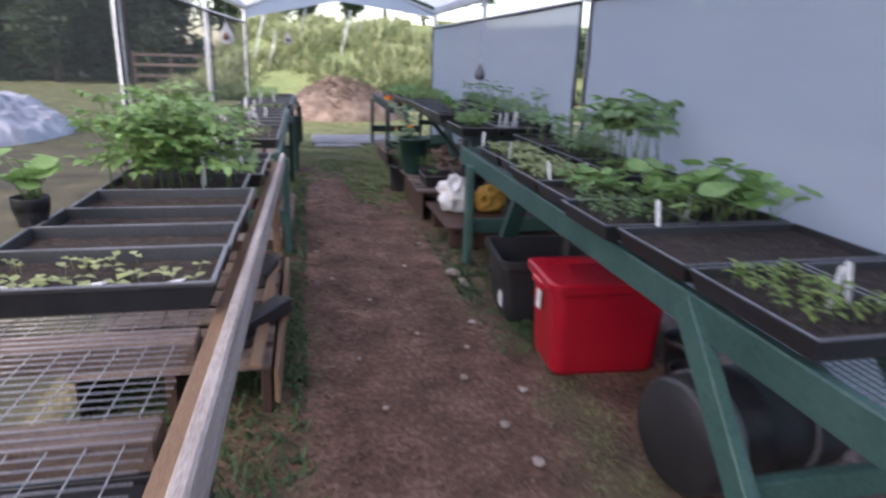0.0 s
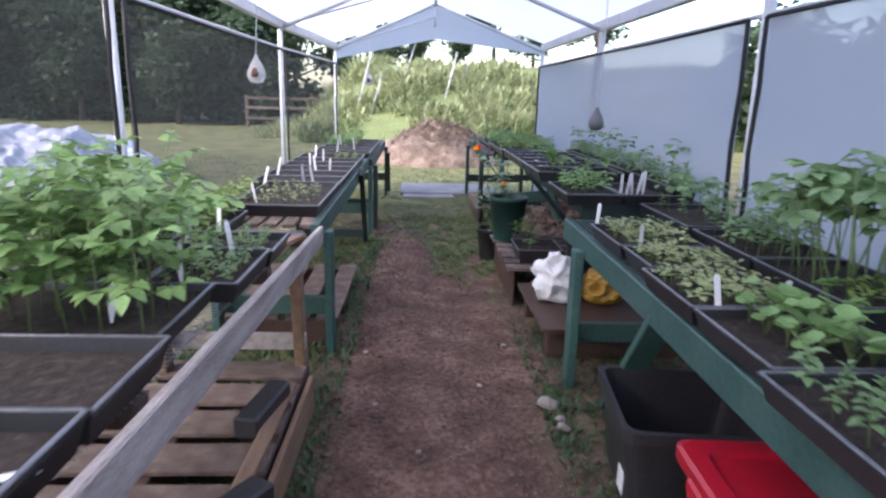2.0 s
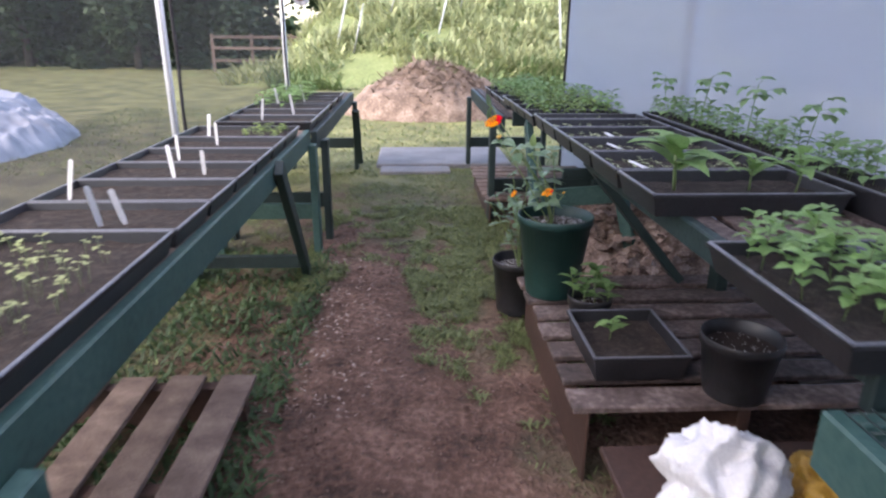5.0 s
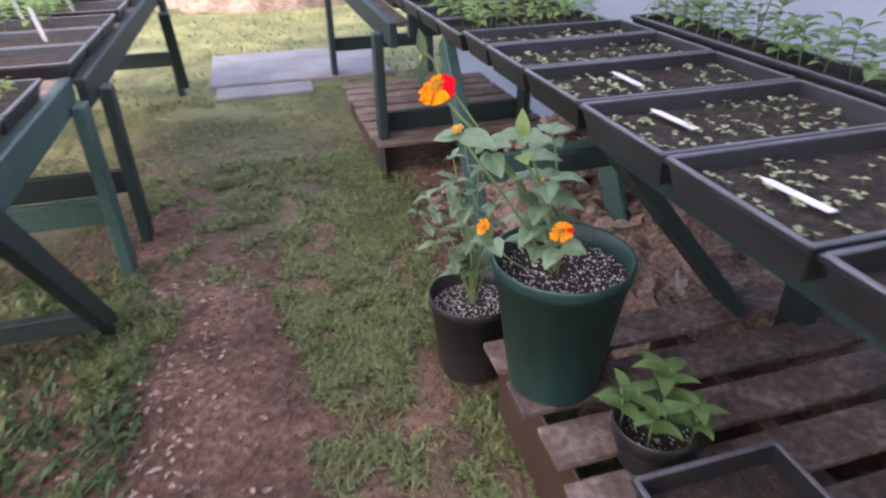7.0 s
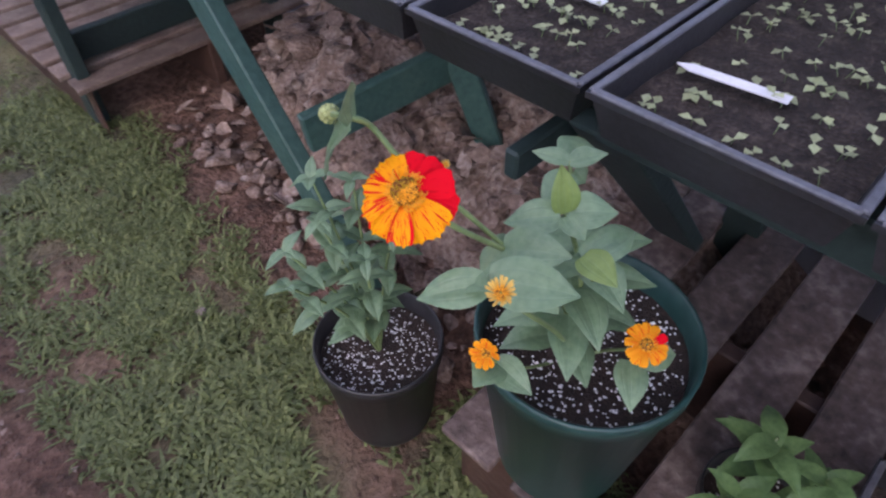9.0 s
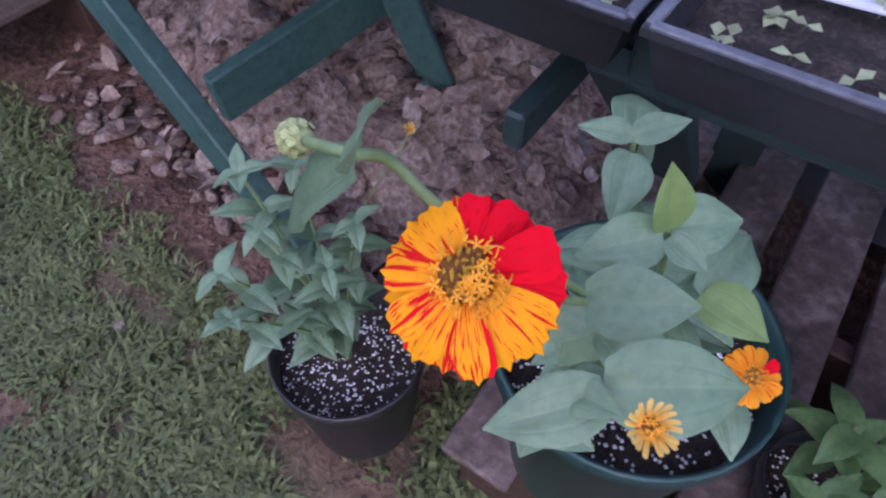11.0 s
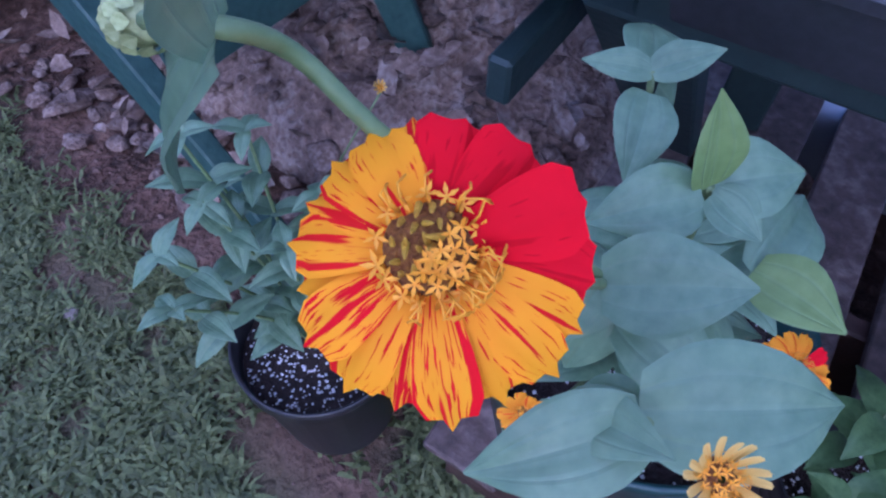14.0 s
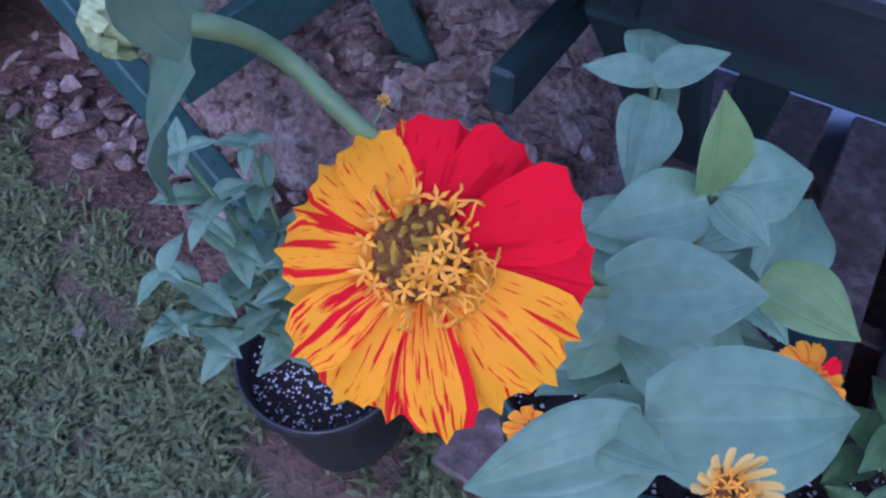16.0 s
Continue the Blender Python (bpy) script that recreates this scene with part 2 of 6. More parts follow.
def beam(p, q, w, h, bevel=0.004, up=(0, 0, 1), bm=None):
    """A bevelled timber from p to q: w wide, h high across its length."""
    bm = bm or bmesh.new()
    p, q = Vector(p), Vector(q)
    d = (q - p).normalized()
    side = d.cross(Vector(up))
    side = side.normalized() if side.length > 1e-4 else Vector((1, 0, 0))
    top = side.cross(d)
    m = Matrix((side, d, top)).transposed().to_4x4()
    m = Matrix.Translation((p + q) / 2) @ m @ Matrix.Diagonal((w, (q - p).length, h, 1))
    made = bmesh.ops.create_cube(bm, size=1, matrix=m)
    if bevel:
        edges = list({e for v in made["verts"] for e in v.link_edges})
        bmesh.ops.bevel(bm, geom=edges, offset=bevel, segments=1, affect="EDGES")
    return bm


def tube(points, radius, sides=8, taper=1.0):
    """Vertices and faces of a round bar along points."""
    pts = [Vector(p) for p in points]
    verts, faces = [], []
    for i, p in enumerate(pts):
        d = (pts[min(i + 1, len(pts) - 1)] - pts[max(i - 1, 0)]).normalized()
        a = d.orthogonal().normalized() if i == 0 else (a - d * a.dot(d)).normalized()
        b = d.cross(a)
        r = radius * (1 + (taper - 1) * i / (len(pts) - 1))
        for k in range(sides):
            g = 2 * math.pi * k / sides
            verts.append(p + (a * math.cos(g) + b * math.sin(g)) * r)
    for i in range(len(pts) - 1):
        for k in range(sides):
            l = (k + 1) % sides
            faces.append((i * sides + k, i * sides + l, (i + 1) * sides + l, (i + 1) * sides + k))
    faces.append(tuple(range(sides))[::-1])
    faces.append(tuple((len(pts) - 1) * sides + k for k in range(sides)))
    return verts, faces


class Geo:
    """Gathers many small pieces into one mesh."""

    def __init__(self):
        self.verts, self.faces = [], []

    def add(self, vf, m=None):
        n = len(self.verts)
        self.verts += [m @ v if m else v for v in vf[0]]
        self.faces += [tuple(n + i for i in f) for f in vf[1]]
        return self

    def done(self, name, material, parent=None, smooth=True):
        return raw(name, self.verts, self.faces, material, parent, smooth)


def leaf(length, width, droop=0.3, fold=0.25, steps=4, belly=0.4, wave=0.0):
    """A leaf blade from the origin along +y, folded along its midrib and drooping."""
    verts, faces = [], []
    for i in range(steps + 1):
        u = i / steps
        w = width / 2 * (math.sin(math.pi * u ** (math.log(0.5) / math.log(belly))) ** 0.8 if 0 < u < 1 else 0.04)
        y = length * u * (1 - 0.25 * droop * u)
        z = -droop * length * u * u * 0.6
        rise = fold * w + wave * length * math.sin(u * 9)
        verts += [Vector((-w, y, z + rise)), Vector((0, y, z)), Vector((w, y, z + rise))]
    for i in range(steps):
        a = 3 * i
        faces += [(a, a + 1, a + 4, a + 3), (a + 1, a + 2, a + 5, a + 4)]
    return verts, faces


def disc_leaf(radius, cup=0.15, sides=9):
    """A round leaf, slightly cupped and wavy."""
    verts, faces = [Vector((0, 0, 0))], []
    for ring in (0.55, 1.0):
        for k in range(sides):
            g = 2 * math.pi * k / sides
            verts.append(Vector((radius * ring * math.cos(g), radius * ring * math.sin(g), radius * cup * ring * ring + 0.06 * radius * ring * math.sin(3 * g))))
    for k in range(sides):
        l = (k + 1) % sides
        faces += [(0, 1 + k, 1 + l), (1 + k, 1 + sides + k, 1 + sides + l, 1 + l)]
    return verts, faces


def turned(place, rz, tilt=0, size=1.0):
    """A pose: at place, turned rz round the upright, its +y lifted by tilt degrees."""
    return Matrix.Translation(place) @ Euler((0, 0, radians(rz))).to_matrix().to_4x4() @ Euler((radians(tilt), 0, 0)).to_matrix().to_4x4() @ Matrix.Diagonal((size, size, size, 1))


RNG = random.Random(7)
U = RNG.uniform


def lathe(profile, sides=32):
    """Vertices and faces of a round shell through (radius, height) pairs."""
    verts, faces = [], []
    for r, z in profile:
        verts += [Vector((r * math.cos(2 * math.pi * k / sides), r * math.sin(2 * math.pi * k / sides), z)) for k in range(sides)]
    for i in range(len(profile) - 1):
        for k in range(sides):
            l = (k + 1) % sides
            faces.append((i * sides + k, i * sides + l, (i + 1) * sides + l, (i + 1) * sides + k))
    return verts, faces


# ---- ground ----
def grassy(x, y):
    """How much grass covers the ground at a place, 0 to 1."""
    n = noise.noise(Vector((x * 1.7, y * 1.1, 3.1))) * 0.35 + noise.noise(Vector((x * 6, y * 5, 9.4))) * 0.3
    bend = max(0, min(1.2, y - 4.4))
    late = max(0, y - 6.3)
    mid = 0.12 - bend * 0.07 - late * 0.15
    half = 0.5 + bend * 0.21 - late * 0.22
    edge = (abs(x - mid) - half) * (2.6 - bend * 0.6) + n * (1.3 + bend * 0.9)
    if x > 0.45 and y < 9.6:
        edge = min(edge, ((0.78 if y < 7.1 else 0.6) - x) * 4 + 0.2 + n)
    if x < -0.55 and y < 4.6:
        edge = min(edge, 0.1 + n)
    outside = max(0.0, -1.3 - x, x - 1.7) * 14
    return max(0.0, min(1.0, edge + 0.3 + max(0, y - 8.2) * 0.4 + max(0, min(1.4, y - 7.3)) * 0.3 * max(0, min(1, 1 + (x + 0.1) * 3)) + outside))


def ground_height(x, y):
    far = max(abs(x), abs(y - 5))
    return 0.012 * noise.noise(Vector((x * 4, y * 4, 0))) + 0.006 * noise.noise(Vector((x * 17, y * 17, 5))) - 0.012 if far < 14 else -0.012


def make_ground():
    def axis(lo, hi, step, ends):
        inner = list(np.arange(lo, hi + 1e-6, step))
        return [-e for e in ends[::-1]] + inner + [hi + e for e in ends]
    xs = axis(-2.2, 2.2, 0.035, [0.3, 1, 2, 4, 7, 12, 20, 35, 70, 150, 400])
    xs = [x if i >= 11 else -2.2 + x for i, x in enumerate(xs)]
    ys = axis(-1.0, 12.0, 0.04, [0.3, 1, 2, 4, 7, 12, 20, 35, 70, 150, 400])
    ys = [y if i >= 11 else -1.0 + y for i, y in enumerate(ys)]
    verts, cover = [], []
    for y in ys:
        for x in xs:
            verts.append((x, y, ground_height(x, y)))
            cover.append(grassy(x, y))
    nx = len(xs)
    faces = [(j * nx + i, j * nx + i + 1, (j + 1) * nx + i + 1, (j + 1) * nx + i) for j in range(len(ys) - 1) for i in range(nx - 1)]
    m = mat("soil_and_turf", ((0.034, 0.017, 0.011), (0.116, 0.061, 0.043), (0.245, 0.148, 0.11)), 4, 38, 0.9, 1.0, spread=(0.33, 0.67))
    m.node_tree.nodes["Bump"].inputs["Distance"].default_value = 0.03
    nt = m.node_tree
    b = nt.nodes["Principled BSDF"]
    soil = b.inputs["Base Color"].links[0].from_socket
    at = nt.nodes.new("ShaderNodeAttribute")
    at.attribute_name = "turf"
    n = nt.nodes.new("ShaderNodeTexNoise")
    n.inputs["Scale"].default_value, n.inputs["Detail"].default_value = 2.0, 8
    tc = nt.nodes.new("ShaderNodeTexCoord")
    nt.links.new(tc.outputs["Object"], n.inputs["Vector"])
    ramp = nt.nodes.new("ShaderNodeValToRGB")
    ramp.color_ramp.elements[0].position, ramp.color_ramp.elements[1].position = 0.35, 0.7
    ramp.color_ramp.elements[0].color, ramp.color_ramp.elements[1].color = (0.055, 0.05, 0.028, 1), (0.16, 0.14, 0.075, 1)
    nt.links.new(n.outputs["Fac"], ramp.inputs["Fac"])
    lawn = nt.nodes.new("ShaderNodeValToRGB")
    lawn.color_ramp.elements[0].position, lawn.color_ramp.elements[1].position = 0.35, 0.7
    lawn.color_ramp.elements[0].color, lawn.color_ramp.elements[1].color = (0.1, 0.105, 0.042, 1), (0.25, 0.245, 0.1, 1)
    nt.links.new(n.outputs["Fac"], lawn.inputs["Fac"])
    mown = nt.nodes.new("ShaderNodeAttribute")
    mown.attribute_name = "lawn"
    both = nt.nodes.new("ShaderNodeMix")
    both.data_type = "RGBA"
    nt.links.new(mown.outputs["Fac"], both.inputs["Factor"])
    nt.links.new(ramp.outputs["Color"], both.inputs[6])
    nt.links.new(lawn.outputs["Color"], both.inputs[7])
    mx = nt.nodes.new("ShaderNodeMix")
    mx.data_type = "RGBA"
    nt.links.new(at.outputs["Fac"], mx.inputs["Factor"])
    nt.links.new(soil, mx.inputs[6])
    nt.links.new(both.outputs[2], mx.inputs[7])
    nt.links.new(mx.outputs[2], b.inputs["Base Color"])
    ob = raw("ground", verts, faces, m, None, True)
    a = ob.data.attributes.new("turf", "FLOAT", "POINT")
    a.data.foreach_set("value", cover)
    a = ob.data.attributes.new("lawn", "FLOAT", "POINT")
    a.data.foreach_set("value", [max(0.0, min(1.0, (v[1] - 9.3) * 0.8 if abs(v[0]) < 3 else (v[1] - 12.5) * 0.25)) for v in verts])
    return tagged(ob, "trodden reddish-brown soil path with patchy grass either side", "ground", kind="structure")


make_ground()

# ---- shade house: posts, eaves, roof film, shade cloth ----
X_LEFT, X_RIGHT, Y_NEAR, Z_EAVE, Z_RIDGE, X_RIDGE = -1.4, 1.64, -1.8, 1.98, 2.58, 0.2
Z_CLOTH = 1.775
LEFT_POSTS = ((-1.4, -1.7), (-1.4, 1.6), (-1.4, 4.87), (-1.38, 8.42), (-1.2, 11.3))
RIGHT_POSTS = ((1.64, -1.7), (1.64, 1.6), (1.64, 4.97), (1.64, 7.8), (1.64, 10.6))


def bar(name, points, r, material, parent, sides=8, label=""):
    v, f = tube(points, r, sides)
    ob = raw(name, v, f, material, parent, True)
    if label:
        ob["label"] = label
    return ob


def make_frame():
    frame_ob = thing("shade_house_frame", "white tubular steel frame of a long gabled shade house", "frame", kind="structure")
    for (xl, yl), (xr, yr) in zip(LEFT_POSTS, RIGHT_POSTS):
        ridge = (X_RIDGE, (yl + yr) / 2)
        for x, y in ((xl, yl), (xr, yr)):
            bar("post", [(x, y, -0.02), (x, y, Z_EAVE)], 0.024 if x < 0 else 0.03, WHITE_STEEL, frame_ob)
            bar("rafter", [(x, y, Z_EAVE), (*ridge, Z_RIDGE)], 0.02, WHITE_STEEL, frame_ob)
        bar("strut", [(xl, yl, Z_EAVE + 0.02), (*ridge, Z_RIDGE - 0.16)], 0.012, WHITE_STEEL, frame_ob)
        bar("king_post", [(*ridge, Z_RIDGE), (*ridge, Z_RIDGE - 0.3)], 0.014, WHITE_STEEL, frame_ob)
    for posts in (LEFT_POSTS, RIGHT_POSTS):
        for (xa, ya), (xb, yb) in zip(posts[:-1], posts[1:]):
            part("eave_beam", beam((xa, ya, Z_EAVE + 0.045), (xb, yb, Z_EAVE + 0.045), 0.06, 0.09), WHITE_STEEL, frame_ob)
            bar("cloth_rail", [(xa, ya, Z_CLOTH + 0.02), (xb, yb, Z_CLOTH + 0.02)], 0.014, WHITE_STEEL, frame_ob)
    bar("ridge_pole", [(X_RIDGE, Y_NEAR, Z_RIDGE), (X_RIDGE, 10.95, Z_RIDGE)], 0.025, WHITE_STEEL, frame_ob)
    return frame_ob


make_frame()


def sheet(name, corners, material, label, category, nu=20, nv=8, ripple=0.01, parent=None):
    """A cloth between four corners, with slack ripples and a hem's thickness."""
    a, b, c, d = [Vector(p) for p in corners]
    n = (b - a).cross(d - a).normalized()
    verts, faces = [], []
    for j in range(nv + 1):
        for i in range(nu + 1):
            u, v = i / nu, j / nv
            p = (a * (1 - u) + b * u) * (1 - v) + (d * (1 - u) + c * u) * v
            verts.append(p + n * ripple * noise.noise(p * 1.3) * 2)
    for j in range(nv):
        for i in range(nu):
            k = j * (nu + 1) + i
            faces.append((k, k + 1, k + nu + 2, k + nu + 1))
    ob = raw(name, verts, faces, material, parent, True)
    return tagged(ob, label, category, kind="structure")


def cloth_panel(name, p, q, material, label, edges):
    """A cloth between two posts, with black webbing along its top and the edges asked for."""
    (xa, ya), (xb, yb) = p, q
    d = Vector((xb - xa, yb - ya, 0)).normalized() * 0.09
    a, b = Vector((xa, ya, 0)) + (d if edges[0] else d * 0), Vector((xb, yb, 0)) - (d if edges[1] else d * 0)
    inward = Vector((0.012 if xa < 0 else -0.036, 0, 0))
    up, low = Vector((0, 0, Z_CLOTH)), Vector((0, 0, 0.05))
    inner = inward.normalized() * 0.014
    ob = sheet(name, [a + low + inward, b + low + inward, b + up + inward, a + up + inward], material, label, "shade cloth", 20, 8, 0.004)
    for end, wanted in ((a, edges[0]), (b, edges[1])):
        if wanted:
            pts = [end + inward + inner + d.normalized() * 0.03 * noise.noise(Vector((end.y, z * 3, 1))) + Vector((0, 0, z)) for z in np.linspace(0.05, Z_CLOTH, 12)]
            bar("webbing", pts, 0.012, BLACK_TRIM, ob, 6)
    bar("webbing", [a + inward + inner + up, (a + b) / 2 + inward + inner + up - Vector((0, 0, 0.008)), b + inward + inner + up], 0.01, BLACK_TRIM, ob, 6)


for i in range(4):
    cloth_panel("wall_left", LEFT_POSTS[i], LEFT_POSTS[i + 1], LEFT_CLOTH, "dark see-through shade cloth wall between posts", (True, i < 2 or i == 3))
    cloth_panel("wall_right", RIGHT_POSTS[i], RIGHT_POSTS[i + 1], RIGHT_CLOTH, "blue-grey shade cloth wall panel with black edging", (i < 3, i < 2 or i == 3))

ROOF_LABEL = "white translucent plastic roof film on the gable"
END_L, END_R, END_RIDGE = LEFT_POSTS[-1], RIGHT_POSTS[-1], (X_RIDGE, 10.95)
for x, end in ((X_LEFT - 0.12, END_L), (X_RIGHT + 0.12, END_R)):
    edge = end[0] + (-0.1 if x < 0 else 0.1)
    sheet("ceiling", [(x, Y_NEAR, Z_EAVE + 0.06), (edge, end[1], Z_EAVE + 0.06), (*END_RIDGE, Z_RIDGE + 0.03), (X_RIDGE, Y_NEAR, Z_RIDGE + 0.03)], ROOF_FILM, ROOF_LABEL, "roof")
# the gable's end flap hangs to a shallow curve
for end, z in ((END_L, 1.85), (END_R, 1.94)):
    sheet("wall_gable", [(end[0], end[1] + 0.03, z), (X_RIDGE, END_RIDGE[1] + 0.03, 2.13), (X_RIDGE, END_RIDGE[1] + 0.03, Z_RIDGE), (end[0], end[1] + 0.03, Z_EAVE + 0.05)], ROOF_FILM, "white plastic flap closing the gable end", "roof", 10, 4, 0.01)


# ---- benches ----
def z_left(y):
    return 0.795 + 0.039 * (4.87 - y) if y < 4.87 else 0.755


def z_right(y):
    return 0.75 if y < 5.2 else 0.83


def leg_frame(ob, y, x0, x1, top, m, side, brace=0.0, low=0.24):
    """Two legs, their stretcher, and a slanting brace along the bench."""
    for x in (x0, x1):
        part("leg", box(x - 0.022, x + 0.022, y - 0.045, y + 0.045, -0.03, top), m, ob)
    part("stretcher", box(min(x0, x1), max(x0, x1), y + 0.05, y + 0.09, low - 0.05, low + 0.05), m, ob)
    if brace:
        part("brace", beam((x0 + side * 0.03, y + brace, top - 0.05), (x0 + side * 0.03, y + brace * 0.12, 0.05), 0.07, 0.035), m, ob)


def bench_left_near():
    ob = thing("potting_bench", "weathered grey timber bench with a wire mesh top", "bench", "benches beside the path")
    y0, y1 = -0.6, 4.87
    part("front_rail", beam((-0.487, y0, z_left(y0) - 0.05), (-0.487, y1, z_left(y1) - 0.05), 0.026, 0.09, 0.005), GREY_WOOD, ob, "bleached grey front rail")
    part("inner_rail", beam((-0.527, y0, z_left(y0) - 0.095), (-0.527, y1 - 0.02, z_left(y1) - 0.095), 0.04, 0.07, 0.004), BROWN_WOOD, ob, "bare brown timber rail")
    part("back_rail", beam((-1.13, y0, z_left(y0) - 0.05), (-1.13, y1, z_left(y1) - 0.05), 0.04, 0.09, 0.006), GREY_WOOD, ob)
    for y in (-0.4, 0.5, 1.5, 1.86, 3.0, 4.1, 4.8):
        part("crosspiece", box(-1.11, -0.56, y - 0.035, y + 0.035, z_left(y) - 0.13, z_left(y) - 0.075), PALLET_WOOD, ob)
    for y in (0.2, 4.42):
        for x in (-0.53, -1.1):
            part("leg", beam((x, y, z_left(y) - 0.1), (x, y + (0.12 if x > -1 else 0), -0.03), 0.045, 0.085), BROWN_WOOD, ob, "dark brown timber leg")
        part("stretcher", box(-1.1, -0.5, y + 0.03, y + 0.07, 0.28, 0.35), GREY_WOOD, ob)
    for i, (x, w, m) in enumerate(((-0.585, 0.035, BROWN_WOOD), (-0.64, 0.05, GREY_WOOD), (-0.71, 0.055, PALLET_WOOD), (-0.79, 0.06, PALLET_WOOD), (-0.87, 0.05, PALLET_WOOD))):
        part("board", beam((x, 4.39, z_left(4.39) - 0.052), (x + 0.01, y1 - 0.02 * i, z_left(y1) - 0.052), w, 0.02, 0.003), m, ob)
    g = Geo()
    for y in np.arange(y0, y1, 0.026):
        g.add(tube([(-1.11, y, z_left(y) - 0.069), (-0.56, y, z_left(y) - 0.069)], 0.0014, 4))
    for x in np.arange(-1.1, -0.55, 0.05):
        g.add(tube([(x, y0, z_left(y0) - 0.067), (x, y1, z_left(y1) - 0.067)], 0.0014, 4))
    tagged(g.done("wire_mesh", GALV, ob), "rusting galvanised wire mesh", kind="stuff")


def green_bench(x0, x1, y0, y1, top, legs, m, side, label, slope=0.0, braces=(), low=0.24, inset=0.0, deep=0.11, wire=False):
    """x0: the side along the path. side: +1 when the bench lies to the right of the path."""
    ob = thing("potting_bench", label, "bench", "benches beside the path")
    za, zb = top + slope * (y0 - y1), top
    xr = x0 + side * inset
    part("front_rail", beam((xr, y0, za - deep / 2), (xr, y1, zb - deep / 2), 0.036, deep, 0.005), m, ob)
    part("back_rail", beam((x1, y0, za - 0.055), (x1, y1, zb - 0.055), 0.036, 0.11, 0.005), m, ob)
    for y, b in zip(legs, braces):
        leg_frame(ob, y, x0 - side * 0.042, x1 - side * 0.045, top - 0.075, m, -side, b, low)
    if wire:
        lo, hi = x0 + 0.02, x1 - 0.02
        for y in np.arange(y0 + 0.3, y1, 0.9):
            part("crosspiece", box(lo, hi, y - 0.03, y + 0.03, za - 0.08, za - 0.02), m, ob)
        part("end_rail", box(lo, hi, y1 - 0.04, y1 - 0.004, zb - 0.1, zb - 0.006), m, ob)
        g = Geo()
        for y in np.arange(y0, y1, 0.025):
            z = za + (zb - za) * (y - y0) / (y1 - y0) - 0.006
            g.add(tube([(lo, y, z), (hi, y, z)], 0.0016, 4))
        for x in np.arange(lo, hi, 0.025):
            g.add(tube([(x, y0, za - 0.004), (x, y1, zb - 0.004)], 0.0016, 4))
        tagged(g.done("wire_mesh", DARK_MESH, ob), "dark green coated wire mesh", kind="stuff")
    n = 0 if wire else 7
    for i in range(n):
        x = xr + (x1 - xr) * (i + 0.5) / n
        # Slats of the rear benches get the darker timber, shade included in its colour.
        part("slat", beam((x, y0 + 0.01, za - 0.012), (x, y1 - 0.01, zb - 0.012), 0.06, 0.02, 0.003), PALLET_WOOD if m is GREEN_PAINT else SHADED_PALLET, ob)
    return ob


bench_left_near()
b0 = green_bench(-0.525, -1.13, 4.9, 8.25, 0.75, (5.12, 8.16), GREEN_PAINT, -1, "dark green painted timber bench with braced legs", 0, (0, 0))
part("leg", beam((-0.485, 7.16, 0.74), (-0.5, 7.8, -0.02), 0.04, 0.085), SHADED_DARK_PAINT, b0, "dark slanting leg")
part("leg", beam((-1.1, 7.3, 0.7), (-1.1, 7.72, -0.02), 0.04, 0.08), SHADED_DARK_PAINT, b0, "dark slanting leg")
part("stretcher", beam((-1.12, 7.68, 0.1), (-0.5, 7.68, 0.1), 0.04, 0.07), SHADED_DARK_PAINT, b0)
green_bench(-0.49, -1.13, 8.27, 10.95, 0.735, (8.45, 10.75), SHADED_DARK_PAINT, -1, "dark green painted timber bench near the open end", 0, (0.0, -0.3))
b1 = green_bench(0.79, 1.52, -0.7, 5.16, 0.755, (4.74,), GREEN_PAINT, 1, "dark green painted timber bench with sloping braces", 0.008, (0,), 0.24, wire=True)
part("leg", beam((0.775, 2.2, 0.7), (0.745, 1.5, -0.03), 0.045, 0.095), GREEN_PAINT, b1)
part("leg", beam((1.45, 2.2, 0.66), (1.45, 1.6, -0.03), 0.045, 0.095), GREEN_PAINT, b1)
part("stretcher", box(0.78, 1.45, 1.82, 1.86, 0.24, 0.33), GREEN_PAINT, b1)
part("brace", beam((0.82, 3.84, 0.68), (0.86, 4.4, 0.05), 0.035, 0.1, up=(1, 0, 0)), GREEN_PAINT, b1)
b2 = green_bench(0.81, 1.52, 5.2, 6.95, 0.845, (), SHADED_DARK_PAINT, 1, "dark green timber bench crowded with seed trays", 0, (), 0.3, 0.068, 0.07)
part("end_rail", box(0.86, 1.5, 5.165, 5.195, 0.735, 0.84), SHADED_DARK_PAINT, b2)
part("end_rail", box(0.9, 1.5, 6.955, 6.99, 0.75, 0.84), SHADED_DARK_PAINT, b2)
part("leg", beam((0.87, 6.94, 0.8), (1.32, 6.94, 0.27), 0.035, 0.11, up=(0, 1, 0)), SHADED_DARK_PAINT, b2, "slanting board leg")
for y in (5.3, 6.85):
    part("leg", box(1.44, 1.49, y - 0.045, y + 0.045, -0.02, 0.77), SHADED_DARK_PAINT, b2)
b3 = green_bench(0.81, 1.52, 7.0, 8.6, 0.83, (), SHADED_DARK_PAINT, 1, "dark green timber bench holding trays of low seedlings", 0, (), 0.24, 0.14, 0.07)
part("bearer", beam((0.78, 7.03, 0.735), (1.5, 7.03, 0.735), 0.025, 0.05), SHADED_DARK_PAINT, b3)
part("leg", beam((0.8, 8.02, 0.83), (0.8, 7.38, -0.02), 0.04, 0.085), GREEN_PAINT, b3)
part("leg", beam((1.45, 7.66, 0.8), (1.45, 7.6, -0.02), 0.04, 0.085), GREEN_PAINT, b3)
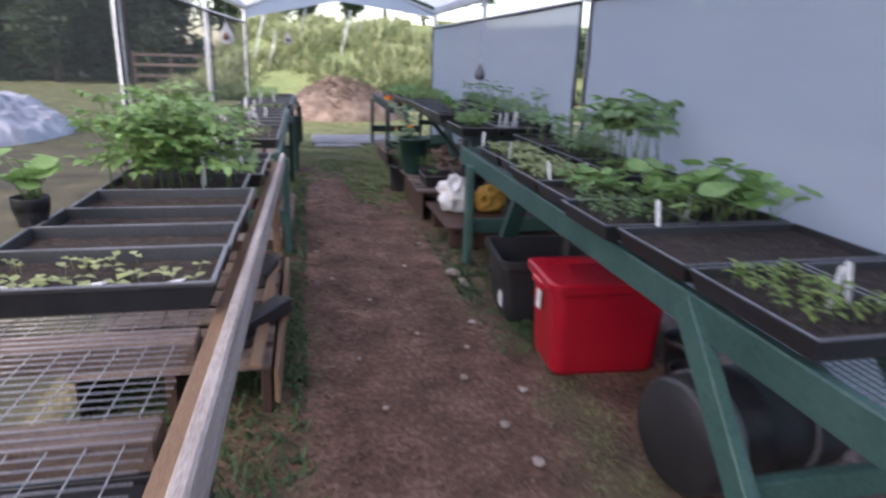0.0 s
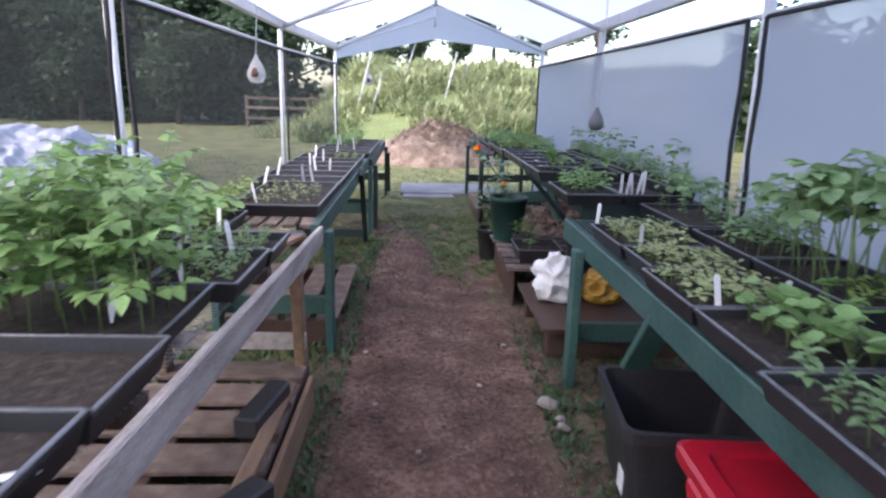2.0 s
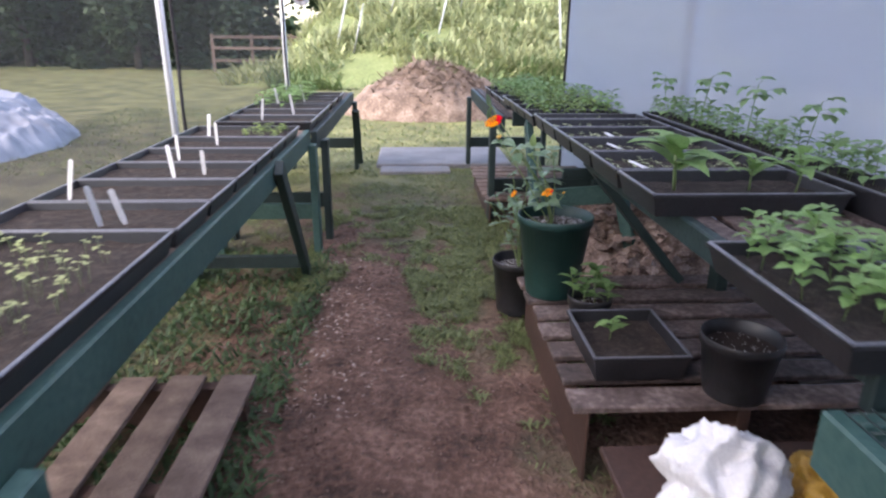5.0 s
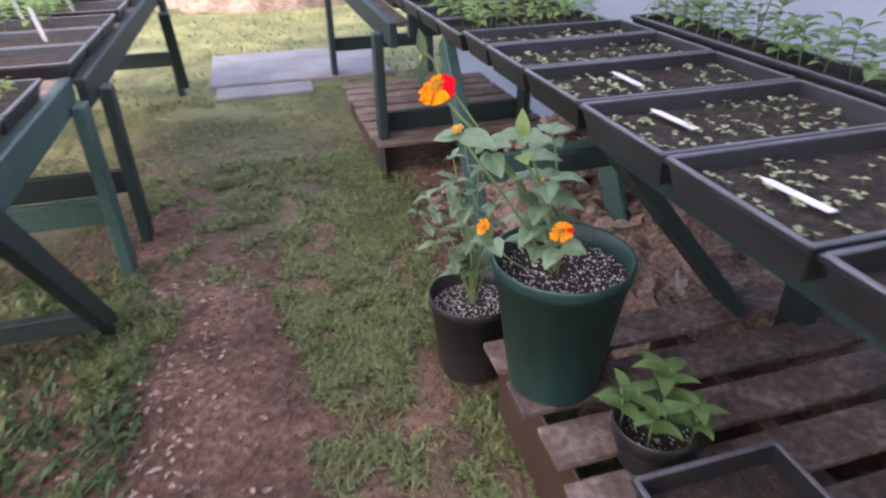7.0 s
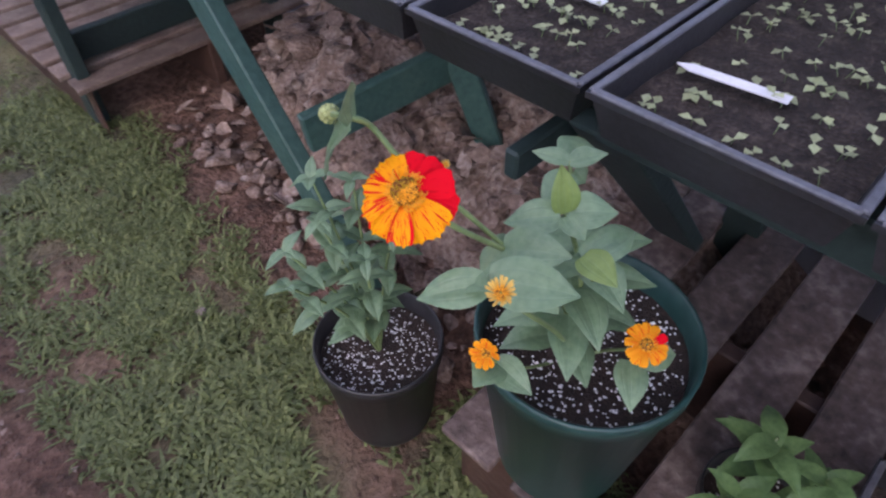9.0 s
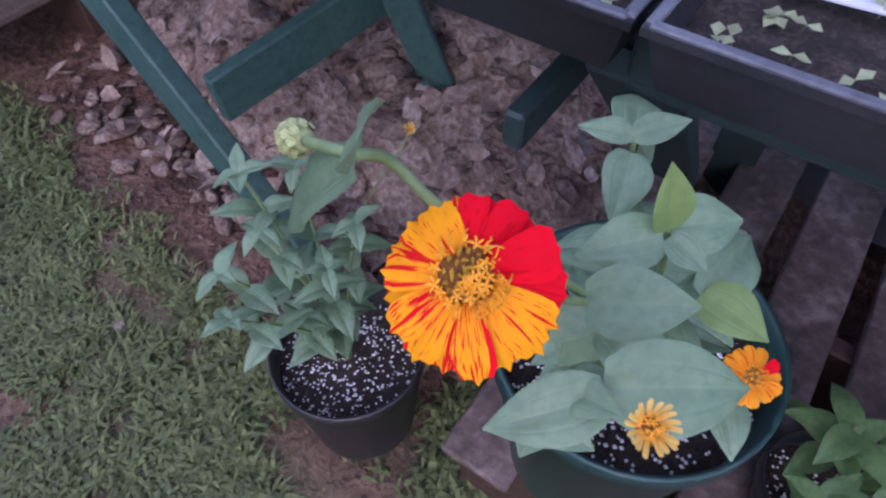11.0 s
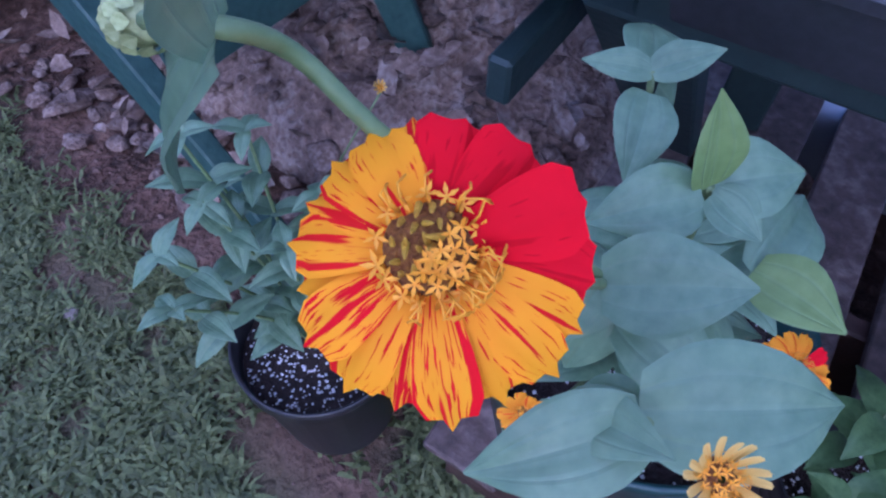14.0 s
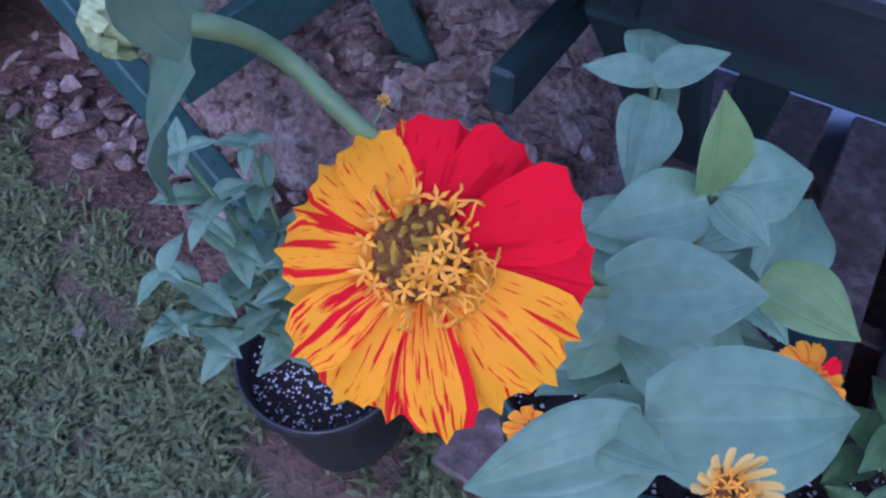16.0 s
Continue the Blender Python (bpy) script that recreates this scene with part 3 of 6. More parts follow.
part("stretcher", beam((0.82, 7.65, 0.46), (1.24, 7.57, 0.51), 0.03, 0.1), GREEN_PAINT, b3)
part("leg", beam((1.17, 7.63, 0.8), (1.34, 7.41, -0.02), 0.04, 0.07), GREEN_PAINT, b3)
part("end_rail", box(0.8, 1.52, 8.605, 8.64, 0.72, 0.82), SHADED_DARK_PAINT, b3)
green_bench(0.74, 1.52, 8.65, 10.9, 0.78, (8.85, 10.8), SHADED_DARK_PAINT, 1, "dark green timber bench at the open end", 0, (0.0, 0.0))


# ---- seed trays ----
def tray(x0, x1, y0, y1, z, label, deep=0.06, fill=0.035, soil=COMPOST, rz=0.0):
    """A moulded tray with a turned rim, tapering walls and compost in it."""
    w, l = (x1 - x0) / 2, (y1 - y0) / 2
    ob = thing("seed_tray", label, "seed tray", "seed trays on the benches", ((x0 + x1) / 2, (y0 + y1) / 2, z), rz)
    t, tp = 0.004, 0.014
    rings = [(w - tp, l - tp, 0), (w, l, deep - 0.008), (w + 0.006, l + 0.006, deep - 0.008), (w + 0.006, l + 0.006, deep), (w - 0.006, l - 0.006, deep),
             (w - tp - t, l - tp - t, 0.004)]
    verts, faces = [], []
    for a, b, h in rings:
        verts += [(-a, -b, h), (a, -b, h), (a, b, h), (-a, b, h)]
    for i in range(len(rings) - 1):
        for k in range(4):
            q = (k + 1) % 4
            faces.append((i * 4 + k, i * 4 + q, i * 4 + 4 + q, i * 4 + 4 + k))
    faces += [(3, 2, 1, 0), (20, 21, 22, 23)]
    raw("body", verts, faces, TRAY, ob)
    rim = bmesh.new()
    for p, q in (((-w, -l), (w, -l)), ((w, -l), (w, l)), ((w, l), (-w, l)), ((-w, l), (-w, -l))):
        beam((*p, deep + 0.001), (*q, deep + 0.001), 0.011, 0.005, 0.0015, bm=rim)
    part("rim", rim, TRAY_EDGE, ob, "grey rim with its sheen in the colour")
    if fill:
        nx, ny = 14, 10
        f = fill
        a, b = w - 0.012, l - 0.012
        sv, sf = [], []
        for j in range(ny + 1):
            for i in range(nx + 1):
                x, y = -a + 2 * a * i / nx, -b + 2 * b * j / ny
                sv.append((x, y, f + 0.008 * noise.noise(Vector((x * 22 + x0 * 9, y * 22 + y0 * 7, z)))))
        for j in range(ny):
            for i in range(nx):
                k = j * (nx + 1) + i
                sf.append((k, k + 1, k + nx + 2, k + nx + 1))
        raw("compost", sv, sf, soil, ob, True)
    return ob


def tag_upright(x, y, z, h=0.11, lean=10, rz=0, w=0.017):
    ob = thing("plant_label", "white plastic plant label pushed into compost", "plant label", "plant labels", (x, y, z), rz)
    bm = bmesh.new()
    v = [bm.verts.new(p) for p in ((-w / 2, 0, 0.02), (0, 0, -0.03), (w / 2, 0, 0.02), (w / 2, 0, h), (w / 4, 0, h + 0.006), (-w / 4, 0, h + 0.006), (-w / 2, 0, h))]
    f = bm.faces.new(v)
    ext = bmesh.ops.extrude_face_region(bm, geom=[f])
    bmesh.ops.translate(bm, vec=(0, 0.0015, 0), verts=[e for e in ext["geom"] if isinstance(e, bmesh.types.BMVert)])
    bmesh.ops.recalc_face_normals(bm, faces=bm.faces)
    bm.transform(Euler((radians(lean), radians(U(-12, 12)), 0)).to_matrix().to_4x4())
    me = part("blade", bm, TAG, ob)
    return ob


def tag_flat(x, y, z, rz, length=0.125, w=0.018):
    ob = thing("plant_label", "white plastic plant label lying on compost", "plant label", "plant labels", (x, y, z), rz)
    bm = bmesh.new()
    L = length / 2
    v = [bm.verts.new(p) for p in ((-w / 2, -L, 0), (w / 2, -L, 0), (w / 2, L - 0.02, 0), (0, L, 0), (-w / 2, L - 0.02, 0))]
    f = bm.faces.new(v)
    ext = bmesh.ops.extrude_face_region(bm, geom=[f])
    bmesh.ops.translate(bm, vec=(0, 0, 0.002), verts=[e for e in ext["geom"] if isinstance(e, bmesh.types.BMVert)])
    bmesh.ops.recalc_face_normals(bm, faces=bm.faces)
    part("blade", bm, TAG, ob)
    return ob


# ---- plants: one of each sort is built, then copied ----
def build_plant(name, label, stems, leaves, leaf_material, at=(0, 0, -5)):
    ob = thing(name, label, "seedling", "seedlings", at)
    for i, g in enumerate(stems if isinstance(stems, list) else [stems]):
        g.done("leaf_stalk" if i else "stem", STEM, ob)
    if isinstance(leaves, list):
        for g in leaves:
            g.done("leaf", leaf_material, ob)
    else:
        leaves.done("foliage", leaf_material, ob)
    return ob


def tomato(seed, h=0.3):
    """A tall soft seedling with divided leaves."""
    r = random.Random(seed)
    s, l = [Geo()], Geo()
    top = Vector((r.uniform(-0.03, 0.03), r.uniform(-0.03, 0.03), h))
    s[0].add(tube([(0, 0, 0), top * 0.5 + Vector((r.uniform(-0.01, 0.01), 0, 0)), top], 0.003, 5, 0.6))
    for i in range(9):
        u = 0.3 + 0.7 * i / 8
        base, rz, tilt = top * u, i * 137 + r.uniform(-20, 20), r.uniform(-5, 30)
        n = r.uniform(0.07, 0.12) * (1.1 - 0.3 * u)
        m = turned(base, rz, tilt)
        s.append(Geo())
        s[-1].add(tube([m @ Vector((0, 0, 0)), m @ Vector((0, n * 0.5, 0.006)), m @ Vector((0, n, 0))], 0.0014, 4))
        for k, sd in ((0.45, -1), (0.5, 1), (0.75, -1), (0.8, 1), (1.0, 0)):
            l.add(leaf(n * 0.6, n * 0.36, 0.5, 0.3, 3), m @ turned((0, n * k, 0.003), -sd * 60, r.uniform(-15, 10)))
    return build_plant("tall_seedling", "tall soft light-green seedling in a black cell pot", s, l, LEAF_LIGHT)


def umbrella(seed, h=0.26, mat_=None):
    """A bare pale stalk under a flat crown of lobed leaves."""
    r = random.Random(seed)
    s, l = [Geo()], Geo()
    top = Vector((r.uniform(-0.05, 0.05), r.uniform(-0.05, 0.05), h))
    s[0].add(tube([(0, 0, 0), top * 0.5, top], 0.0028, 5, 0.7))
    for i in range(6):
        m = turned(top + Vector((0, 0, -0.012 * i)), i * 97 + r.uniform(-15, 15), r.uniform(-10, 20))
        n = r.uniform(0.035, 0.075)
        s.append(Geo())
        s[-1].add(tube([m @ Vector((0, 0, 0)), m @ Vector((0, n, 0.004))], 0.0012, 4))
        for a in (-55, 0, 55):
            l.add(leaf(0.06, 0.042, 0.55, 0.2, 3, 0.5), m @ turned((0, n, 0.004), a, r.uniform(-20, 5)))
    return build_plant("leggy_seedling", "leggy seedling with bare pale stalk and lobed leaves", s, l, mat_ or LEAF_MID)


def round_leaved(seed, h=0.13):
    r = random.Random(seed)
    s, l = [], []
    for i in range(8):
        a, q = i * 137, r.uniform(0.02, 0.09)
        tip = Vector((q * math.cos(a), q * math.sin(a), h * r.uniform(0.5, 1.1)))
        s.append(Geo())
        l.append(Geo())
        s[-1].add(tube([(0, 0, 0), (tip.x * 0.3, tip.y * 0.3, tip.z * 0.6), tip], 0.0017, 4))
        l[-1].add(disc_leaf(r.uniform(0.022, 0.042)), Matrix.Translation(tip) @ Euler((r.uniform(-0.4, 0.4), r.uniform(-0.4, 0.4), a)).to_matrix().to_4x4())
    return build_plant("round_leaved_seedling", "seedling with round bright green leaves", s, l, LEAF_LIGHT)


def low_leafy(seed, h=0.09, material=None, size=0.05, n=9, name="low_seedling", label="low bushy light-green seedling"):
    r = random.Random(seed)
    s, l = Geo(), Geo()
    s.add(tube([(0, 0, 0), (0.004, 0, h * 0.5), (0, 0.004, h)], 0.002, 5, 0.7))
    for i in range(n):
        u = 0.35 + 0.65 * i / (n - 1)
        m = turned((0, 0, h * u), i * 137 + r.uniform(-20, 20), r.uniform(0, 45))
        l.add(leaf(size * r.uniform(0.7, 1.2), size * 0.55, 0.6, 0.3, 3, 0.5), m)
    return build_plant(name, label, s, l, material or LEAF_YELLOW)


def sprouts(name, x0, x1, y0, y1, z, n, material, h=0.02, size=0.014, label="", rows=0):
    """Many tiny two-leaved sprouts over a tray, past counting."""
    st, lf = Geo(), Geo()
    for i in range(n):
        x, y = U(x0, x1), U(y0, y1)
        if rows:
            x = x0 + (x1 - x0) * (RNG.randrange(rows) + 0.5 + U(-0.12, 0.12)) / rows
        k = h * U(0.6, 1.4)
        top = Vector((x + U(-0.006, 0.006), y + U(-0.006, 0.006), z + k))
        st.add(tube([(x, y, z), top], 0.0008, 3))
        a = U(0, 360)
        for d in (0, 180):
            lf.add(leaf(size * U(0.7, 1.2), size * 0.9, 0.3, 0.2, 2), turned(top, a + d + U(-20, 20), U(-10, 35)))
    ob = thing(name, label, "sprouts", "", ((x0 + x1) / 2, (y0 + y1) / 2, z), 0, "stuff")
    inv = Matrix.Translation((-(x0 + x1) / 2, -(y0 + y1) / 2, -z))
    for g, nm, m in ((st, "stem", STEM), (lf, "foliage", material)):
        g.verts = [inv @ Vector(v) for v in g.verts]
        tagged(g.done(nm, m, ob), kind="stuff")
    return ob


def place(sorts, spots, z, size=1.0, lean=6):
    for i, (x, y) in enumerate(spots):
        k = size * U(0.8, 1.2)
        copy_thing(sorts[i % len(sorts)], Matrix.Translation((x, y, z)) @ Euler((radians(U(-lean, lean)), radians(U(-lean, lean)), U(0, 6.28))).to_matrix().to_4x4() @ Matrix.Diagonal((k, k, k, 1)))


def cells(x0, x1, y0, y1, nx, ny, jitter=0.012):
    return [(x0 + (x1 - x0) * (i + 0.5) / nx + U(-jitter, jitter), y0 + (y1 - y0) * (j + 0.5) / ny + U(-jitter, jitter)) for j in range(ny) for i in range(nx)]


TOMATOES = [tomato(i) for i in range(4)]
UMBRELLAS = [umbrella(i + 20) for i in range(4)]
ROUNDS = [round_leaved(i + 30) for i in range(3)]
LOWS = [low_leafy(i + 40) for i in range(3)]
BUSHES = [low_leafy(i + 50, 0.15, LEAF_MID, 0.055, 14, "bushy_seedling", "bushy mid-green seedling with pointed leaves") for i in range(3)]
FRESH = [low_leafy(i + 60, 0.12, LEAF_LIGHT, 0.06, 12, "leafy_seedling", "leafy fresh green seedling") for i in range(3)]

# left bench, near part
for y0, y1, lab in ((1.96, 2.235, "black seed tray with pale sprouts and labels"), (2.245, 2.5, "black seed tray of bare dark compost"), (2.51, 2.765, "black seed tray of bare dark compost"), (2.775, 3.1, "half-empty black tray holding a few soil plugs")):
    z = z_left(y0) - 0.064
    tray(-1.09, -0.54, y0, y1, z, lab, 0.065)
sprouts("sprouts", -1.05, -0.58, 1.99, 2.2, z_left(2.0) - 0.03, 42, LEAF_PALE, 0.022, 0.027, "pale curled sprouts standing in dark compost")
for x, y, rz in ((-0.66, 2.02, -50), (-0.83, 2.03, -60), (-0.96, 2.04, 70), (-0.66, 2.34, -60), (-0.6, 2.62, -70)):
    tag_flat(x, y, z_left(y) - 0.022, rz)
for x0, x1, y0, y1, nx, ny in ((-1.12, -0.59, 3.16, 3.56, 6, 4), (-1.15, -0.82, 3.58, 4.1, 4, 6)):
    tray(x0, x1, y0, y1, z_left(y0) - 0.064, "black cell tray packed with tall light-green seedlings", 0.055)
    place(TOMATOES, cells(x0 + 0.02, x1 - 0.02, y0 + 0.02, y1 - 0.02, nx, ny), z_left(y0) - 0.03, 1.05)
for y0, y1 in ((3.6, 4.02), (4.05, 4.37)):
    tray(-0.8 if y0 < 4 else -0.95, -0.54, y0, y1, z_left(y0) - 0.064, "black tray with small dark green seedlings", 0.06)
    place(LOWS + BUSHES, cells(-0.78 if y0 < 4 else -0.93, -0.57, y0 + 0.02, y1 - 0.02, 4, 6), z_left(y0) - 0.03, 0.5)
for x, y in ((-0.75, 3.3), (-0.7, 3.62), (-0.66, 4.0), (-0.86, 4.1), (-0.95, 4.3)):
    tag_upright(x, y, z_left(y) - 0.01, 0.12, U(-20, 20), U(-30, 30))
tray(-1.22, -0.86, 4.4, 4.95, z_left(4.6) - 0.064, "black tray of low yellow-green seedlings", 0.06)
place(LOWS + ROUNDS[:1], cells(-1.2, -0.88, 4.42, 4.93, 5, 7), z_left(4.6) - 0.03, 1.15)
tag_upright(-0.83, 4.4, 0.78, 0.13, -20)
crates = thing("tray_stack", "stack of black plastic crates under the mesh bench", "crates", "", (-0.86, 1.5, 0))
for i in range(3):
    bm = box(-0.26, 0.26, -0.62, 0.62, 0.01 + 0.14 * i, 0.13 + 0.14 * i, 0.006)
    part("crate", bm, BIN_PLASTIC, crates)
for i in range(14):
    part("rib", box(-0.25, 0.25, -0.6 + 0.09 * i, -0.575 + 0.09 * i, 0.411, 0.43, 0.002), TRAY, crates)

# left bench, middle
tray(-0.98, -0.53, 5.08, 5.97, 0.75, "black seed tray with sparse yellowing seedlings", 0.06)
sprouts("sprouts", -0.95, -0.58, 5.12, 5.9, 0.788, 130, LEAF_PALE, 0.04, 0.02, "sparse yellowing seedlings in dark compost")
place(LOWS, [(-1.05 + U(-0.06, 0.06), y) for y in np.arange(5.0, 5.8, 0.07)], 0.76, 1.1)
for x0, y0, y1 in ((-1.1, 6.0, 6.3), (-1.1, 6.32, 6.62), (-1.1, 6.64, 6.94), (-1.1, 6.96, 7.27), (-1.1, 7.29, 7.6), (-1.1, 7.62, 8.0)):
    tray(x0, -0.53, y0, y1, 0.75, "black seed tray of dark damp compost", 0.055)
for x, y in ((-0.9, 5.3), (-1.0, 5.9), (-0.78, 6.1), (-0.72, 6.12), (-0.8, 6.75), (-0.7, 6.8), (-0.9, 7.1), (-0.85, 7.5), (-0.95, 7.7), (-1.02, 6.4)):
    tag_upright(x, y, 0.785, U(0.1, 0.14), U(-15, 15), U(-40, 40))
place(LOWS, cells(-0.8, -0.56, 7.64, 7.98, 3, 4), 0.78, 0.6)
for y0 in (8.25, 8.6, 8.95, 9.4, 9.9):
    tray(-1.08, -0.5, y0, y0 + 0.32, 0.74, "black seed tray of dark damp compost", 0.055)
place(FRESH, cells(-1.05, -0.7, 9.0, 10.2, 4, 6), 0.77, 1.0)
for x, y in ((-0.85, 8.5), (-0.7, 8.8), (-0.9, 9.3), (-0.75, 9.6)):
    tag_upright(x, y, 0.78, 0.13)

# right bench, near part
for x0, x1, y0, y1, lab in ((0.75, 1.1, 1.68, 2.17, "black tray with small pale-leaved seedlings"), (1.13, 1.48, 1.68, 2.17, "black seed tray of bare compost"), (0.75, 1.48, 2.2, 2.62, "wide black tray of bare dark compost"), (0.72, 1.08, 2.66, 3.08, "black tray with feathery and round-leaved seedlings"),
                            (1.1, 1.48, 2.66, 3.08, "black tray of round-leaved seedlings"), (0.76, 1.08, 3.1, 3.5, "black tray of pale bean seedlings"), (0.76, 1.08, 3.52, 3.92, "black tray of small pale seedlings"),
                            (0.8, 1.12, 3.95, 4.25, "black tray of small pale seedlings"), (0.79, 1.14, 4.27, 4.7, "black tray of yellowish small seedlings")):
    tray(x0, x1, y0, y1, z_right(y0) + 0.005, lab, 0.06)
for y0, y1, lab in ((3.42, 3.95, "deep black tray of leggy lobed seedlings"), (3.97, 4.45, "deep black tray of mid-green seedlings"), (4.5, 5.1, "deep black tray of mid-green seedlings")):
    tray(1.16, 1.5, y0, y1, 0.76, lab, 0.09, 0.07)
place(UMBRELLAS, cells(1.18, 1.48, 3.5, 3.93, 4, 6), 0.83, 1.25, 10)
place(LOWS, cells(1.18, 1.48, 3.43, 3.55, 5, 2), 0.83, 0.8)
place(BUSHES, cells(1.18, 1.48, 4.0, 4.42, 4, 5), 0.83, 0.9)
place(UMBRELLAS + BUSHES, cells(1.2, 1.48, 4.52, 5.08, 3, 5), 0.83, 0.65)
place(ROUNDS, cells(0.98, 1.48, 2.62, 3.06, 4, 4), 0.79, 1.35)
place(BUSHES, cells(0.75, 1.0, 2.7, 3.05, 3, 4), 0.79, 0.6)
place(ROUNDS, cells(0.86, 1.08, 3.12, 3.5, 3, 4), 0.79, 0.85)
sprouts("sprouts", 0.78, 1.06, 3.55, 3.9, 0.79, 190, LEAF_PALE, 0.05, 0.027, "thick stand of small pale green seedlings")
sprouts("sprouts", 0.82, 1.1, 3.97, 4.23, 0.79, 150, LEAF_PALE, 0.045, 0.026, "thick stand of small pale green seedlings")
sprouts("sprouts", 0.82, 1.11, 4.29, 4.68, 0.79, 200, LEAF_PALE, 0.05, 0.028, "thick stand of small yellowish seedlings")
place(LOWS, cells(0.8, 1.06, 1.75, 2.15, 4, 4), 0.79, 0.75)
for x, y in ((0.98, 1.9), (1.06, 1.92), (1.1, 2.75), (0.84, 3.52), (0.86, 4.24), (0.82, 4.72), (0.99, 3.5), (0.92, 2.64)):
    tag_upright(x, y, 0.79, 0.115, U(-18, 18), U(-30, 30))

# right bench, middle and far part
tray(0.77, 1.06, 5.12, 5.6, 0.83, "black tray of fresh leafy green seedlings", 0.06)
place(FRESH, cells(0.79, 1.04, 5.2, 5.6, 3, 5), 0.87, 0.9)
tray(1.08, 1.42, 5.12, 5.6, 0.83, "black tray of bare compost with upright labels", 0.06)
for i in range(5):
    tag_upright(1.08 + 0.045 * i, 5.2 + 0.04 * i, 0.87, 0.12, U(-12, 12), U(-20, 20))
for y0, y1 in ((5.95, 6.262), (6.285, 6.6), (6.618, 6.915), (6.935, 7.22), (7.24, 7.5), (7.52, 7.72)):
    tray(0.775, 1.33, y0, y1, 0.845, "black seed tray with tiny sprouts in dark compost", 0.065)
    if y0 > 6.2:
        sprouts("sprouts", 0.8, 1.3, y0 + 0.03, y1 - 0.03, 0.882, 70, LEAF_SPROUT, 0.01, 0.0155, "tiny pale green sprouts in rows of dark compost", 9)
for y, x in ((6.45, 0.9), (6.82, 0.93), (7.12, 1.0)):
    tag_flat(x, y, 0.893, 5 + U(-8, 8), 0.14)
for i in range(4):
    y0 = 7.75 + 0.29 * i
    tray(0.77, 1.33, y0, y0 + 0.27, 0.84, "black seed tray full of low bright green seedlings", 0.055)
    place(LOWS + FRESH, cells(0.8, 1.3, y0, y0 + 0.27, 5, 3), 0.875, 0.95)
tray(1.36, 1.5, 5.2, 7.7, 0.835, "long black trough of green seedlings along the cloth", 0.09, 0.07)
place(BUSHES + FRESH + BUSHES + UMBRELLAS[:1], cells(1.36, 1.5, 5.2, 7.7, 2, 30), 0.9, 0.85)
for y0 in (8.95, 9.4, 9.9):
    tray(0.8, 1.4, y0, y0 + 0.4, 0.79, "black seed tray full of low bright green seedlings", 0.055)
    place(FRESH + LOWS, cells(0.82, 1.38, y0, y0 + 0.4, 5, 3), 0.825, 1.1)


# ---- tubs, bags, boards and pallets under the benches ----
def tapered_tub(name, label, category, x0, x1, y0, y1, z0, h, taper, material, wall=0.006, lip=0.015, lid=False, rz=0.0):
    w, l = (x1 - x0) / 2, (y1 - y0) / 2
    ob = thing(name, label, category, "", ((x0 + x1) / 2, (y0 + y1) / 2, z0), rz)
    r, k = 0.05, 5
    def ring(a, b, z):
        out = []
        for sx, sy, g0 in ((1, 1, 0), (-1, 1, 90), (-1, -1, 180), (1, -1, 270)):
            for i in range(k):
                g = radians(g0 + 90 * i / (k - 1))
                out.append((sx * (a - r) + r * math.cos(g), sy * (b - r) + r * math.sin(g), z))
        return out
    levels = [(w - taper, l - taper, 0.0), (w - taper + 0.01, l - taper + 0.01, 0.02), (w - 0.006, l - 0.006, h - 0.05), (w, l, h - 0.045), (w + lip, l + lip, h - 0.04), (w + lip, l + lip, h),
              (w - wall, l - wall, h), (w - taper - wall, l - taper - wall, 0.012)]
    verts, faces = [], []
    n = 4 * k
    for a, b, z in levels:
        verts += ring(a, b, z)
    for i in range(len(levels) - 1):
        faces += [(i * n + q, i * n + (q + 1) % n, (i + 1) * n + (q + 1) % n, (i + 1) * n + q) for q in range(n)]
    faces += [tuple(range(n))[::-1], tuple((len(levels) - 1) * n + q for q in range(n))]
    raw("body", verts, faces, material, ob)
    if lid:
        verts, faces = [], []
        for a, b, z in ((w + lip + 0.006, l + lip + 0.006, h - 0.03), (w + lip + 0.008, l + lip + 0.008, h + 0.006), (w + lip - 0.005, l + lip - 0.005, h + 0.012), (w - 0.04, l - 0.04, h + 0.012), (w - 0.055, l - 0.055, h - 0.004)):
            verts += ring(a, b, z)
        for i in range(4):
            faces += [(i * n + q, i * n + (q + 1) % n, (i + 1) * n + (q + 1) % n, (i + 1) * n + q) for q in range(n)]
        faces.append(tuple(4 * n + q for q in range(n)))
        raw("lid", verts, faces, material, ob)
        for s in (-1, 1):
            ob2 = part("handle", box(s * (w + 0.01) - 0.02, s * (w + 0.01) + 0.02, -0.07, 0.07, h - 0.06, h - 0.02, 0.008), material, ob)
    return ob


red = tapered_tub("storage_tub", "bright red plastic storage tub with its lid on, standing on soil", "storage tub", 0.72, 1.28, 3.02, 3.4, -0.01, 0.45, 0.035, RED_PLASTIC, lid=True, rz=-3)
part("sticker", box(-0.298, -0.292, -0.035, 0.02, 0.28, 0.37, 0.001), WHITE_STEEL, red, "torn silver-grey sticker")
tub = tapered_tub("open_tub", "open black plastic tub with nothing in it", "storage tub", 0.68, 1.2, 3.6, 4.1, -0.01, 0.37, 0.05, BIN_PLASTIC, rz=-6)
part("sticker", box(-0.24, -0.234, -0.16, -0.09, 0.08, 0.16, 0.001), TAG, tub, "white paper sticker")
drum = thing("plastic_drum", "dark grey plastic drum lying on its side", "drum", "", (1.12, 2.28, 0.2), 8)
